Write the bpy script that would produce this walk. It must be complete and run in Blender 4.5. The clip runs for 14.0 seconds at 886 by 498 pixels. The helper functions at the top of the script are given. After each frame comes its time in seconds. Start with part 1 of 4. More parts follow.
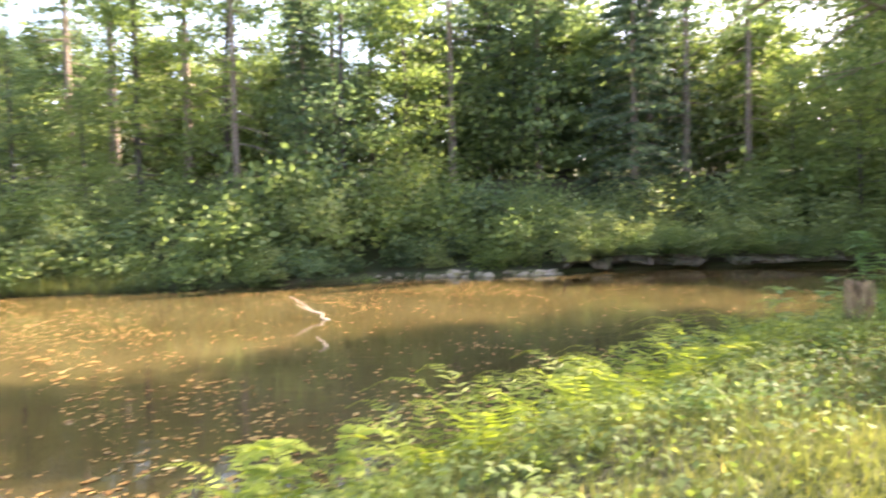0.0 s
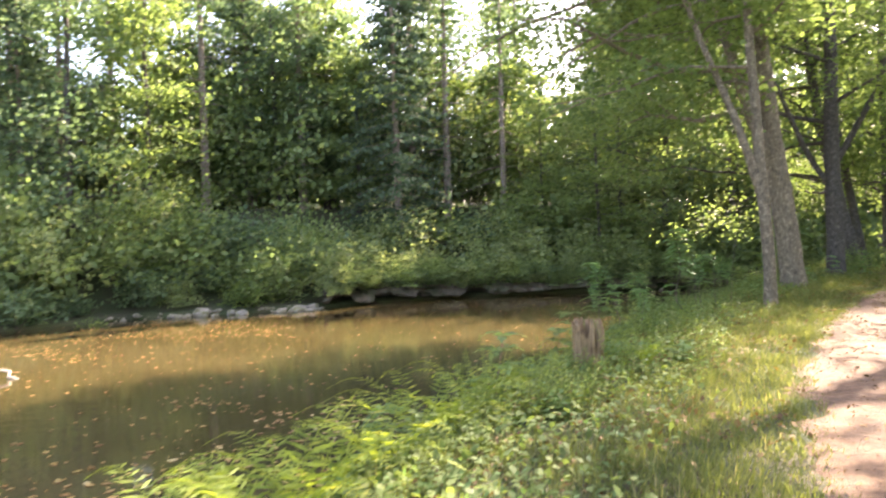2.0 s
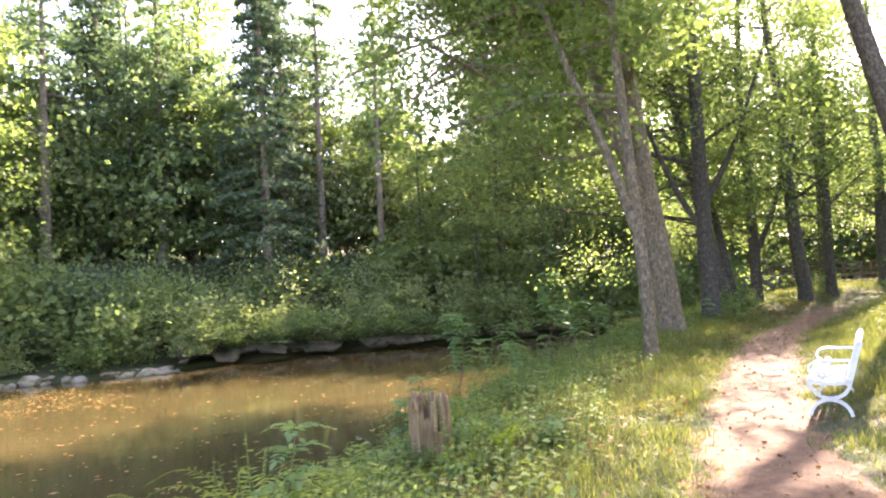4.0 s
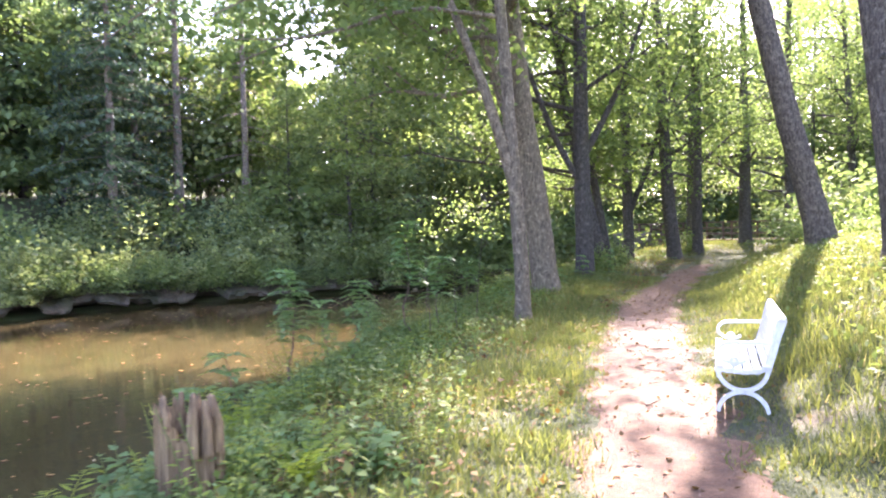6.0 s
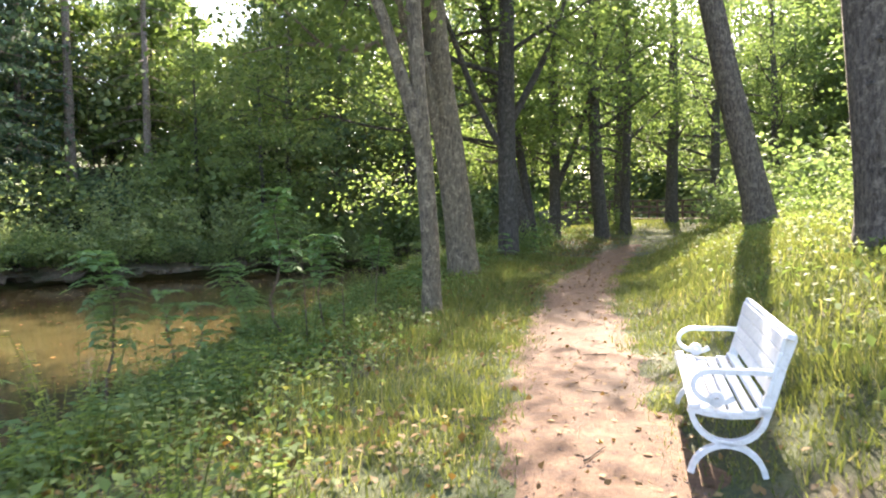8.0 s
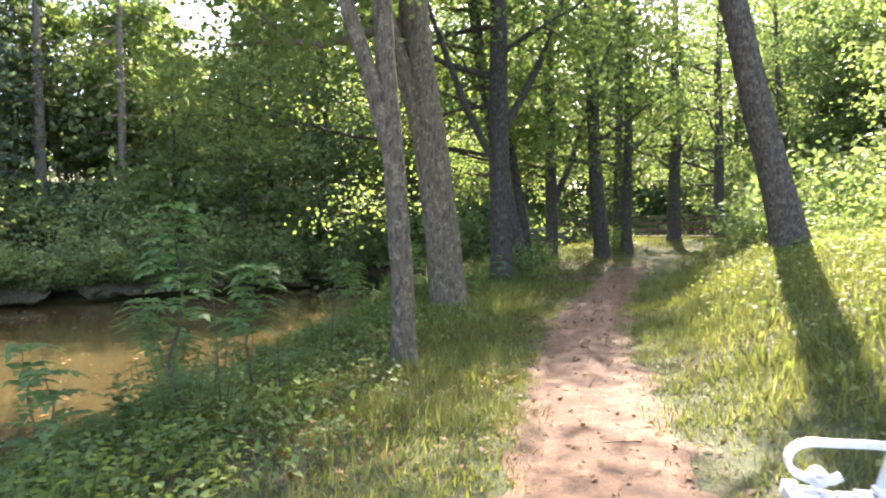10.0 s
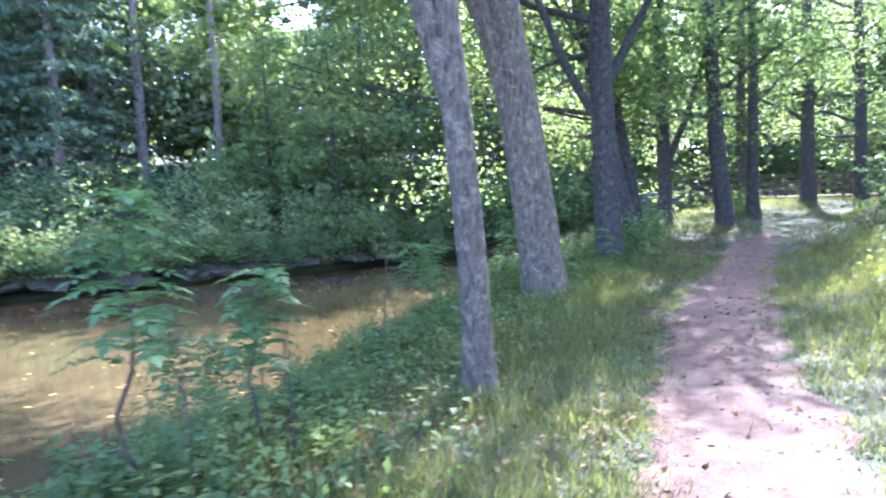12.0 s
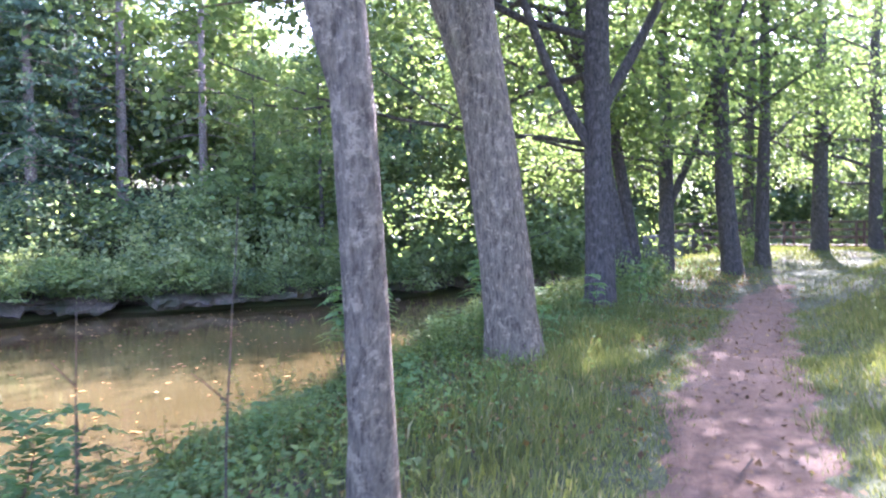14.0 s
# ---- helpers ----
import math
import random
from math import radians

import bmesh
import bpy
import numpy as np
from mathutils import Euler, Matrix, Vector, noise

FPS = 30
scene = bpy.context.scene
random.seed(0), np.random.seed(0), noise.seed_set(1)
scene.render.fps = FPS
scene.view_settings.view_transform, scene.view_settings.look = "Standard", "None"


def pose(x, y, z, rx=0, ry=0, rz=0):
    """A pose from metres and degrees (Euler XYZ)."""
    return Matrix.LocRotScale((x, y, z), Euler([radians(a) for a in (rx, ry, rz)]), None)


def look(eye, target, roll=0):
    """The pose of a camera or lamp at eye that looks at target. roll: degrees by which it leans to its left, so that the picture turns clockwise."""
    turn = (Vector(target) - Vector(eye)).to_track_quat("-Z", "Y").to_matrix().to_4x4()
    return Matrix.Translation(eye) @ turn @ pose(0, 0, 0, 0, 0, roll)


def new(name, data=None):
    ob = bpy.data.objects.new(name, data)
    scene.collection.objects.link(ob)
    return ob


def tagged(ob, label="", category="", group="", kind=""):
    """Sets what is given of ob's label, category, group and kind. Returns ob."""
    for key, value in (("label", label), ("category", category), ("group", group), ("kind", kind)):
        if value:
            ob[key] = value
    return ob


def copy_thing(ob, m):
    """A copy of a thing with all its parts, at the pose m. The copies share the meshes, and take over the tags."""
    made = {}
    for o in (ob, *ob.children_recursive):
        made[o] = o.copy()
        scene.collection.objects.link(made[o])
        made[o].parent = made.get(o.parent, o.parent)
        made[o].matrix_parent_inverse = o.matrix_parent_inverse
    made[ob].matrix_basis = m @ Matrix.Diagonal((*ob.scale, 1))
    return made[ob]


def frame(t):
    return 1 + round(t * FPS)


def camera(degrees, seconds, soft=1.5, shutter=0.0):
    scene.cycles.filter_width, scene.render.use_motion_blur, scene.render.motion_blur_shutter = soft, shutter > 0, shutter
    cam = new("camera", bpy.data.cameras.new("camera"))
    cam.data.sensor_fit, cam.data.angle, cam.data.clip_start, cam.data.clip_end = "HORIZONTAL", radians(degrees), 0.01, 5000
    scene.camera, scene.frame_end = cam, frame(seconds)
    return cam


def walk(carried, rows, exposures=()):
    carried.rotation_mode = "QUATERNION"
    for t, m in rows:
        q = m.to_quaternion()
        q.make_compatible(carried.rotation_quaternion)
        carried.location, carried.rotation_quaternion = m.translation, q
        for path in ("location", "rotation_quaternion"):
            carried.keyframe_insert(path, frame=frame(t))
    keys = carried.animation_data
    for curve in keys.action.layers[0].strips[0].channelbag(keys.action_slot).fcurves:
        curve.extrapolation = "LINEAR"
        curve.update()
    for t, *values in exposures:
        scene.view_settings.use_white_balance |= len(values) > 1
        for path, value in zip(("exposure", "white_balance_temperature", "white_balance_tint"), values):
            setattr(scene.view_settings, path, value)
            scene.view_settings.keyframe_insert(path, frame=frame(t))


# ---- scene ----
WATER = -2.05
cam = camera(64.62, 14.0, soft=2.0, shutter=0.5)
# seconds, eye x y z, turn about x y z
PATH = [
    (0.0, 1.396, 1.015, 1.688, 87.42, 1.36, 0.31),
    (0.5, 1.731, 1.544, 1.671, 87.97, 1.77, -7.65),
    (1.0, 2.091, 2.053, 1.669, 88.27, 1.75, -11.66),
    (1.5, 2.461, 2.545, 1.672, 88.57, 1.12, -13.10),
    (2.0, 2.822, 3.046, 1.679, 89.50, 1.71, -17.67),
    (2.5, 3.216, 3.521, 1.670, 92.56, 3.18, -19.35),
    (3.0, 3.620, 3.980, 1.651, 92.67, 2.34, -22.57),
    (3.2, 3.781, 4.162, 1.647, 93.16, 4.10, -24.87),
    (5.3, 5.439, 6.075, 1.634, 91.24, -0.15, -30.34),
    (5.5, 5.602, 6.243, 1.624, 90.10, -0.35, -31.31),
    (6.0, 6.027, 6.647, 1.619, 88.78, 1.45, -36.62),
    (6.5, 6.469, 7.009, 1.602, 88.09, -0.36, -37.90),
    (7.0, 6.893, 7.384, 1.584, 89.68, 1.82, -44.20),
    (7.5, 7.326, 7.735, 1.566, 87.09, 2.42, -44.77),
    (8.0, 7.761, 8.099, 1.563, 86.75, 0.68, -42.47),
    (8.2, 7.922, 8.243, 1.551, 88.93, 0.59, -44.30),
    (10.3, 9.637, 9.788, 1.644, 87.54, 0.66, -42.26),
    (10.5, 9.797, 9.932, 1.652, 86.76, 0.18, -39.99),
    (11.0, 10.181, 10.285, 1.669, 85.39, 1.30, -39.29),
    (11.5, 10.563, 10.639, 1.688, 86.14, 3.39, -32.98),
    (12.0, 10.943, 10.984, 1.707, 85.71, 2.75, -34.68),
    (12.5, 11.340, 11.319, 1.714, 84.31, -0.97, -39.29),
    (13.0, 11.783, 11.650, 1.720, 85.60, 0.88, -36.63),
    (13.5, 12.221, 12.010, 1.698, 86.87, 2.74, -35.77),
    (14.0, 12.701, 12.361, 1.672, 88.58, 0.62, -34.53),
]
EXPOSURES = [(0.0, 3.25, 7400, 24), (3.2, 3.3, 7400, 25), (5.3, 3.5, 6300, 36), (6.5, 3.5, 6200, 33), (8.2, 3.0, 6800, 18), (10.3, 3.2, 6600, 25),
             (10.7, 3.35, 5850, 28), (11.2, 3.4, 5200, 28), (12.3, 3.85, 4900, 34), (13.0, 3.85, 5050, 34), (13.4, 4.15, 4950, 39), (14.0, 3.9, 5300, 41)]
walk(cam, [(t, pose(x, y, z, rx, ry, rz)) for t, x, y, z, rx, ry, rz in PATH], EXPOSURES)

# ---- light ----
SUN_EL, SUN_AZ = radians(40), radians(58)      # azimuth from +y towards +x
sun_way = Vector((math.sin(SUN_AZ) * math.cos(SUN_EL), math.cos(SUN_AZ) * math.cos(SUN_EL), math.sin(SUN_EL)))
world = bpy.data.worlds.new("world")
scene.world = world
world.use_nodes = True
wn, wl = world.node_tree.nodes, world.node_tree.links
sky = wn.new("ShaderNodeTexSky")
sky.sky_type, sky.sun_disc = "NISHITA", False
sky.sun_elevation, sky.sun_rotation = SUN_EL, SUN_AZ
sky.dust_density, sky.air_density = 2.0, 1.0
wl.new(sky.outputs[0], wn["Background"].inputs[0])
wn["Background"].inputs[1].default_value = 0.115
sun = new("sun", bpy.data.lights.new("sun", "SUN"))
sun.data.energy, sun.data.angle, sun.data.color = 4.1, radians(0.6), (1.0, 0.92, 0.78)
sun.matrix_world = look(sun_way * 100, (0, 0, 0))


# ---- materials ----
def material(name):
    m = bpy.data.materials.new(name)
    m.use_nodes = True
    nt = m.node_tree
    return m, nt, nt.nodes["Principled BSDF"]


def ramp(nt, fac, stops):
    r = nt.nodes.new("ShaderNodeValToRGB")
    while len(r.color_ramp.elements) < len(stops):
        r.color_ramp.elements.new(0.5)
    for e, (p, c) in zip(r.color_ramp.elements, stops):
        e.position, e.color = p, (*c, 1)
    nt.links.new(fac, r.inputs[0])
    return r.outputs[0]


def noise_tex(nt, scale, detail=4, rough=0.6, stretch=None, kind="Object"):
    co = nt.nodes.new("ShaderNodeTexCoord").outputs[kind]
    if stretch:
        mp = nt.nodes.new("ShaderNodeMapping")
        mp.inputs["Scale"].default_value = stretch
        nt.links.new(co, mp.inputs[0])
        co = mp.outputs[0]
    n = nt.nodes.new("ShaderNodeTexNoise")
    n.inputs["Scale"].default_value, n.inputs["Detail"].default_value, n.inputs["Roughness"].default_value = scale, detail, rough
    nt.links.new(co, n.inputs["Vector"])
    return n.outputs["Fac"]


def mix(nt, fac, a, b, how="MIX"):
    m = nt.nodes.new("ShaderNodeMix")
    m.data_type, m.blend_type = "RGBA", how
    for sock, v in ((m.inputs[0], fac), (m.inputs[6], a), (m.inputs[7], b)):
        if hasattr(v, "links"):
            nt.links.new(v, sock)
        else:
            sock.default_value = v if isinstance(v, (int, float)) else (*v, 1)
    return m.outputs[2]


def bump(nt, bsdf, height, strength, dist):
    b = nt.nodes.new("ShaderNodeBump")
    b.inputs["Strength"].default_value, b.inputs["Distance"].default_value = strength, dist
    nt.links.new(height, b.inputs["Height"])
    nt.links.new(b.outputs[0], bsdf.inputs["Normal"])


def leaf_material(name, dark, light, odd, through_light=0.45, rough=0.6, glow=(1.5, 1.45, 0.7)):
    """Thin leaves: varied from leaf to leaf, with light shining through."""
    m, nt, p = material(name)
    rnd = nt.nodes.new("ShaderNodeNewGeometry").outputs["Random Per Island"]
    col = ramp(nt, rnd, [(0.0, dark), (0.55, light), (0.93, light), (1.0, odd)])
    patch = ramp(nt, noise_tex(nt, 0.45, 3), [(0.3, (0.65, 0.7, 0.7)), (0.7, (1.25, 1.2, 1.0))])
    col = mix(nt, 1.0, col, patch, "MULTIPLY")
    nt.links.new(col, p.inputs["Base Color"])
    p.inputs["Roughness"].default_value, p.inputs["Specular IOR Level"].default_value = rough, 0.22
    tr = nt.nodes.new("ShaderNodeBsdfTranslucent")
    nt.links.new(mix(nt, 1.0, col, glow, "MULTIPLY"), tr.inputs[0])
    mx = nt.nodes.new("ShaderNodeMixShader")
    mx.inputs[0].default_value = through_light
    nt.links.new(p.outputs[0], mx.inputs[1])
    nt.links.new(tr.outputs[0], mx.inputs[2])
    nt.links.new(mx.outputs[0], nt.nodes["Material Output"].inputs[0])
    return m


def bark_material(name, dark, light, moss=(0.10, 0.12, 0.03), moss_at=0.72, scale=9):
    m, nt, p = material(name)
    ridges = noise_tex(nt, scale * 2.6, 7, 0.72, (1, 1, 0.27))
    blotch = ramp(nt, noise_tex(nt, 9, 6, 0.75), [(0.52, (0, 0, 0)), (0.62, (0.75, 0.75, 0.75))])
    fine = noise_tex(nt, 40, 4)
    col = ramp(nt, ridges, [(0.37, dark), (0.60, light)])
    col = mix(nt, blotch, col, [c * 1.7 for c in light])
    col = mix(nt, ramp(nt, noise_tex(nt, 1.3, 4), [(moss_at - 0.12, (0, 0, 0)), (moss_at + 0.06, (0.7, 0.7, 0.7))]), col, moss)
    col = mix(nt, 0.5, col, ramp(nt, fine, [(0.3, (0.5, 0.5, 0.5)), (0.7, (1.2, 1.2, 1.2))]), "MULTIPLY")
    nt.links.new(col, p.inputs["Base Color"])
    p.inputs["Roughness"].default_value = 0.9
    bump(nt, p, ridges, 1.0, 0.08)
    return m


LEAF_MAPLE = leaf_material("maple_leaves", (0.11, 0.16, 0.058), (0.19, 0.255, 0.098), (0.27, 0.31, 0.13), 0.6, 0.55, (1.15, 1.2, 0.82))
LEAF_FAR = leaf_material("broadleaf_foliage", (0.12, 0.175, 0.08), (0.20, 0.265, 0.12), (0.30, 0.33, 0.16), 0.5, 0.6, (1.25, 1.3, 0.85))
LEAF_DEEP = leaf_material("deep_green_foliage", (0.09, 0.145, 0.085), (0.165, 0.235, 0.135), (0.25, 0.31, 0.18), 0.48, 0.6, (1.25, 1.3, 0.9))
LEAF_LIGHT = leaf_material("light_green_foliage", (0.115, 0.17, 0.065), (0.195, 0.26, 0.10), (0.29, 0.32, 0.13), 0.5, 0.6, (1.25, 1.3, 0.85))
LEAF_NEEDLE = leaf_material("conifer_needles", (0.055, 0.09, 0.06), (0.11, 0.165, 0.105), (0.17, 0.22, 0.14), 0.4, 0.6, (1.2, 1.25, 0.9))
LEAF_PALE = leaf_material("willow_foliage", (0.16, 0.21, 0.11), (0.27, 0.325, 0.17), (0.42, 0.44, 0.27), 0.5, 0.6, (1.3, 1.3, 0.8))
LEAF_FERN = leaf_material("fern_leaflets", (0.13, 0.19, 0.035), (0.24, 0.31, 0.06), (0.42, 0.40, 0.10), 0.5)
LEAF_ASH = leaf_material("sapling_leaflets", (0.10, 0.18, 0.07), (0.185, 0.29, 0.12), (0.26, 0.34, 0.16), 0.5, 0.55, (1.35, 1.4, 0.8))
LEAF_HERB = leaf_material("herb_leaves", (0.085, 0.13, 0.045), (0.175, 0.24, 0.085), (0.26, 0.28, 0.12), 0.45, 0.65, (1.4, 1.35, 0.75))
GRASS = leaf_material("grass_blades", (0.075, 0.10, 0.032), (0.165, 0.19, 0.065), (0.36, 0.32, 0.18), 0.45, 0.6, (1.4, 1.35, 0.85))
LITTER = leaf_material("fallen_leaves", (0.07, 0.042, 0.02), (0.20, 0.12, 0.05), (0.32, 0.24, 0.11), 0.2, 0.7)
FLOATING = leaf_material("floating_leaves", (0.20, 0.095, 0.03), (0.36, 0.23, 0.08), (0.52, 0.44, 0.25), 0.1, 0.4)
BARK_GREY = bark_material("grey_maple_bark", (0.09, 0.066, 0.043), (0.27, 0.215, 0.143))
BARK_DARK = bark_material("dark_bark", (0.03, 0.026, 0.022), (0.11, 0.095, 0.08))
BARK_PINE = bark_material("pine_bark", (0.10, 0.075, 0.058), (0.30, 0.24, 0.185), moss_at=0.85)
BARK_LARCH = bark_material("furrowed_conifer_bark", (0.05, 0.037, 0.03), (0.19, 0.155, 0.125), moss_at=0.8)
TWIG = bark_material("twig_bark", (0.06, 0.04, 0.03), (0.17, 0.13, 0.09), scale=20)


def ground_material():
    m, nt, p = material("grassy_soil")
    big, fine = noise_tex(nt, 0.8, 5), noise_tex(nt, 18, 6, 0.7)
    green = ramp(nt, fine, [(0.3, (0.022, 0.034, 0.010)), (0.55, (0.055, 0.068, 0.02)), (0.75, (0.11, 0.10, 0.04))])
    soil = ramp(nt, fine, [(0.3, (0.03, 0.021, 0.013)), (0.7, (0.10, 0.068, 0.04))])
    col = mix(nt, ramp(nt, big, [(0.5, (0, 0, 0)), (0.72, (1, 1, 1))]), green, soil)
    nt.links.new(col, p.inputs["Base Color"])
    p.inputs["Roughness"].default_value = 0.95
    bump(nt, p, fine, 0.8, 0.05)
    return m


def path_material():
    m, nt, p = material("trodden_gravel_path")
    big, mid, fine = noise_tex(nt, 0.9, 5), noise_tex(nt, 6, 5), noise_tex(nt, 38, 6, 0.8)
    col = ramp(nt, mid, [(0.3, (0.066, 0.033, 0.016)), (0.5, (0.118, 0.064, 0.031)), (0.72, (0.185, 0.112, 0.06))])
    col = mix(nt, 0.8, col, ramp(nt, fine, [(0.35, (0.45, 0.40, 0.38)), (0.55, (1.05, 1.0, 0.98)), (0.72, (1.6, 1.5, 1.45))]), "MULTIPLY")
    col = mix(nt, ramp(nt, big, [(0.52, (0, 0, 0)), (0.7, (0.6, 0.6, 0.6))]), col, (0.075, 0.05, 0.03))
    nt.links.new(col, p.inputs["Base Color"])
    p.inputs["Roughness"].default_value = 0.9
    bump(nt, p, fine, 0.7, 0.02)
    return m


def water_material():
    m, nt, p = material("murky_river_water")
    col = ramp(nt, noise_tex(nt, 0.12, 4), [(0.35, (0.050, 0.038, 0.015)), (0.65, (0.078, 0.060, 0.026))])
    nt.links.new(col, p.inputs["Base Color"])
    p.inputs["Roughness"].default_value, p.inputs["IOR"].default_value = 0.03, 1.33
    w = noise_tex(nt, 2.2, 3, 0.5, (0.55, 1.2, 1))
    bump(nt, p, w, 0.11, 0.06)
    return m


def stone_material(name, dark, light, moss):
    m, nt, p = material(name)
    n1, n2 = noise_tex(nt, 1.2, 6), noise_tex(nt, 9, 6, 0.7)
    col = ramp(nt, n2, [(0.3, dark), (0.7, light)])
    col = mix(nt, ramp(nt, n1, [(0.42, (0, 0, 0)), (0.62, (0.85, 0.85, 0.85))]), col, moss)
    nt.links.new(col, p.inputs["Base Color"])
    p.inputs["Roughness"].default_value = 0.92
    bump(nt, p, n2, 0.8, 0.08)
    return m


def wood_material(name, dark, light, stretch=(1, 1, 0.08), scale=30, rough=0.85):
    m, nt, p = material(name)
    g = noise_tex(nt, scale, 5, 0.6, stretch)
    col = ramp(nt, g, [(0.3, dark), (0.7, light)])
    col = mix(nt, 0.6, col, ramp(nt, noise_tex(nt, 4, 4), [(0.3, (0.55, 0.5, 0.5)), (0.7, (1.2, 1.2, 1.15))]), "MULTIPLY")
    nt.links.new(col, p.inputs["Base Color"])
    p.inputs["Roughness"].default_value = rough
    bump(nt, p, g, 0.6, 0.02)
    return m


def paint_material():
    m, nt, p = material("white_bench_paint")
    n = noise_tex(nt, 25, 5, 0.7)
    col = ramp(nt, n, [(0.25, (0.50, 0.50, 0.48)), (0.5, (0.70, 0.70, 0.70)), (0.8, (0.76, 0.76, 0.76))])
    nt.links.new(col, p.inputs["Base Color"])
    p.inputs["Roughness"].default_value = 0.45
    bump(nt, p, n, 0.15, 0.004)
    return m


GROUND, GRAVEL, RIVER, PAINT = ground_material(), path_material(), water_material(), paint_material()
ROCK = stone_material("mossy_sandstone", (0.035, 0.026, 0.018), (0.17, 0.13, 0.09), (0.04, 0.05, 0.02))
PEBBLE = stone_material("path_pebbles", (0.10, 0.06, 0.04), (0.30, 0.215, 0.155), (0.10, 0.07, 0.045))
SHORE_ROCK = stone_material("shore_stones", (0.20, 0.16, 0.125), (0.46, 0.39, 0.32), (0.19, 0.18, 0.07))
STUMP_WOOD = wood_material("weathered_stump_wood", (0.075, 0.042, 0.02), (0.40, 0.27, 0.14), scale=45)
DEAD_WOOD = wood_material("bleached_dead_wood", (0.35, 0.29, 0.21), (0.62, 0.54, 0.42))
BRIDGE_WOOD = wood_material("brown_bridge_timber", (0.06, 0.04, 0.03), (0.16, 0.11, 0.08), scale=12)
CONCRETE = stone_material("dark_stone_abutment", (0.06, 0.06, 0.055), (0.17, 0.16, 0.15), (0.06, 0.07, 0.03))


# ---- building helpers ----
def smooth(a, b, v):
    t = np.clip((v - a) / (b - a), 0, 1)
    return t * t * (3 - 2 * t)


def part(name, verts, faces, mat, parent=None, label="", shade=True):
    """One mesh object under a thing, from arrays of corners and faces."""
    me = bpy.data.meshes.new(name)
    verts, faces = np.asarray(verts, dtype=np.float32), np.asarray(faces, dtype=np.int32)
    k = faces.shape[1]
    me.vertices.add(len(verts))
    me.vertices.foreach_set("co", verts.ravel())
    me.loops.add(faces.size)
    me.loops.foreach_set("vertex_index", faces.ravel())
    me.polygons.add(len(faces))
    me.polygons.foreach_set("loop_start", np.arange(0, faces.size, k, dtype=np.int32))
    me.polygons.foreach_set("use_smooth", np.full(len(faces), shade))
    me.update(calc_edges=True)
    me.materials.append(mat)
    ob = new(name, me)
    if parent is not None:
        ob.parent = parent
    if label:
        tagged(ob, label)
    return ob


def bm_part(name, bm, mat, parent=None, label="", smooth_shade=False):
    me = bpy.data.meshes.new(name)
    bm.to_mesh(me)
    bm.free()
    me.materials.append(mat)
    for f in me.polygons:
        f.use_smooth = smooth_shade
    ob = new(name, me)
    if parent is not None:
        ob.parent = parent
    if label:
        tagged(ob, label)
    return ob


def thing(name, at, label, category, group="", kind="", turn=0.0):
    ob = new(name)
    ob.matrix_basis = pose(*at, 0, 0, turn)
    return tagged(ob, label, category, group, kind)


def tube(pts, radii, n=8, rough=0.0, rng=None):
    """Corners and faces of a tapered tube along points, closed at both ends to a point."""
    pts, radii = np.asarray(pts, float), np.asarray(radii, float)
    tan = np.gradient(pts, axis=0)
    tan /= np.linalg.norm(tan, axis=1)[:, None] + 1e-9
    ref = np.where(np.abs(tan[:, 2:3]) > 0.9, np.array([[1.0, 0, 0]]), np.array([[0, 0, 1.0]]))
    a = np.cross(tan, ref)
    a /= np.linalg.norm(a, axis=1)[:, None]
    b = np.cross(tan, a)
    ang = np.linspace(0, 2 * np.pi, n, endpoint=False)
    rr = radii[:, None] * np.ones((1, n))
    if rough and rng is not None:
        rr = rr * (1 + rough * (rng.random((1, n)) - 0.5) + 0.5 * rough * (rng.random(rr.shape) - 0.5))
    v = pts[:, None] + rr[..., None] * (np.cos(ang)[None, :, None] * a[:, None] + np.sin(ang)[None, :, None] * b[:, None])
    i, j = np.meshgrid(np.arange(len(pts) - 1), np.arange(n), indexing="ij")
    f = np.stack([i * n + j, i * n + (j + 1) % n, (i + 1) * n + (j + 1) % n, (i + 1) * n + j], -1).reshape(-1, 4)
    v = v.reshape(-1, 3)
    end = (len(pts) - 1) * n
    capv = np.array([pts[-1] + tan[-1] * radii[-1] * 0.5])
    capf = np.array([[end + k, end + (k + 1) % n, len(v), len(v)] for k in range(n)])
    return np.vstack([v, capv]), np.vstack([f, capf[:, :]])


def join(bits):
    vs, fs, o = [], [], 0
    for v, f in bits:
        vs.append(v)
        fs.append(np.asarray(f) + o)
        o += len(v)
    return np.vstack(vs), np.vstack(fs)


def clean(v, f):
    """Drops doubled corners of end caps into slim quads."""
    f = f.copy()
    dup = f[:, 2] == f[:, 3]
    if dup.any():
        extra = v[f[dup, 2]] + np.array([0, 0, 1e-4])
        f[dup, 3] = len(v) + np.arange(dup.sum())
        v = np.vstack([v, extra])
    return v, f


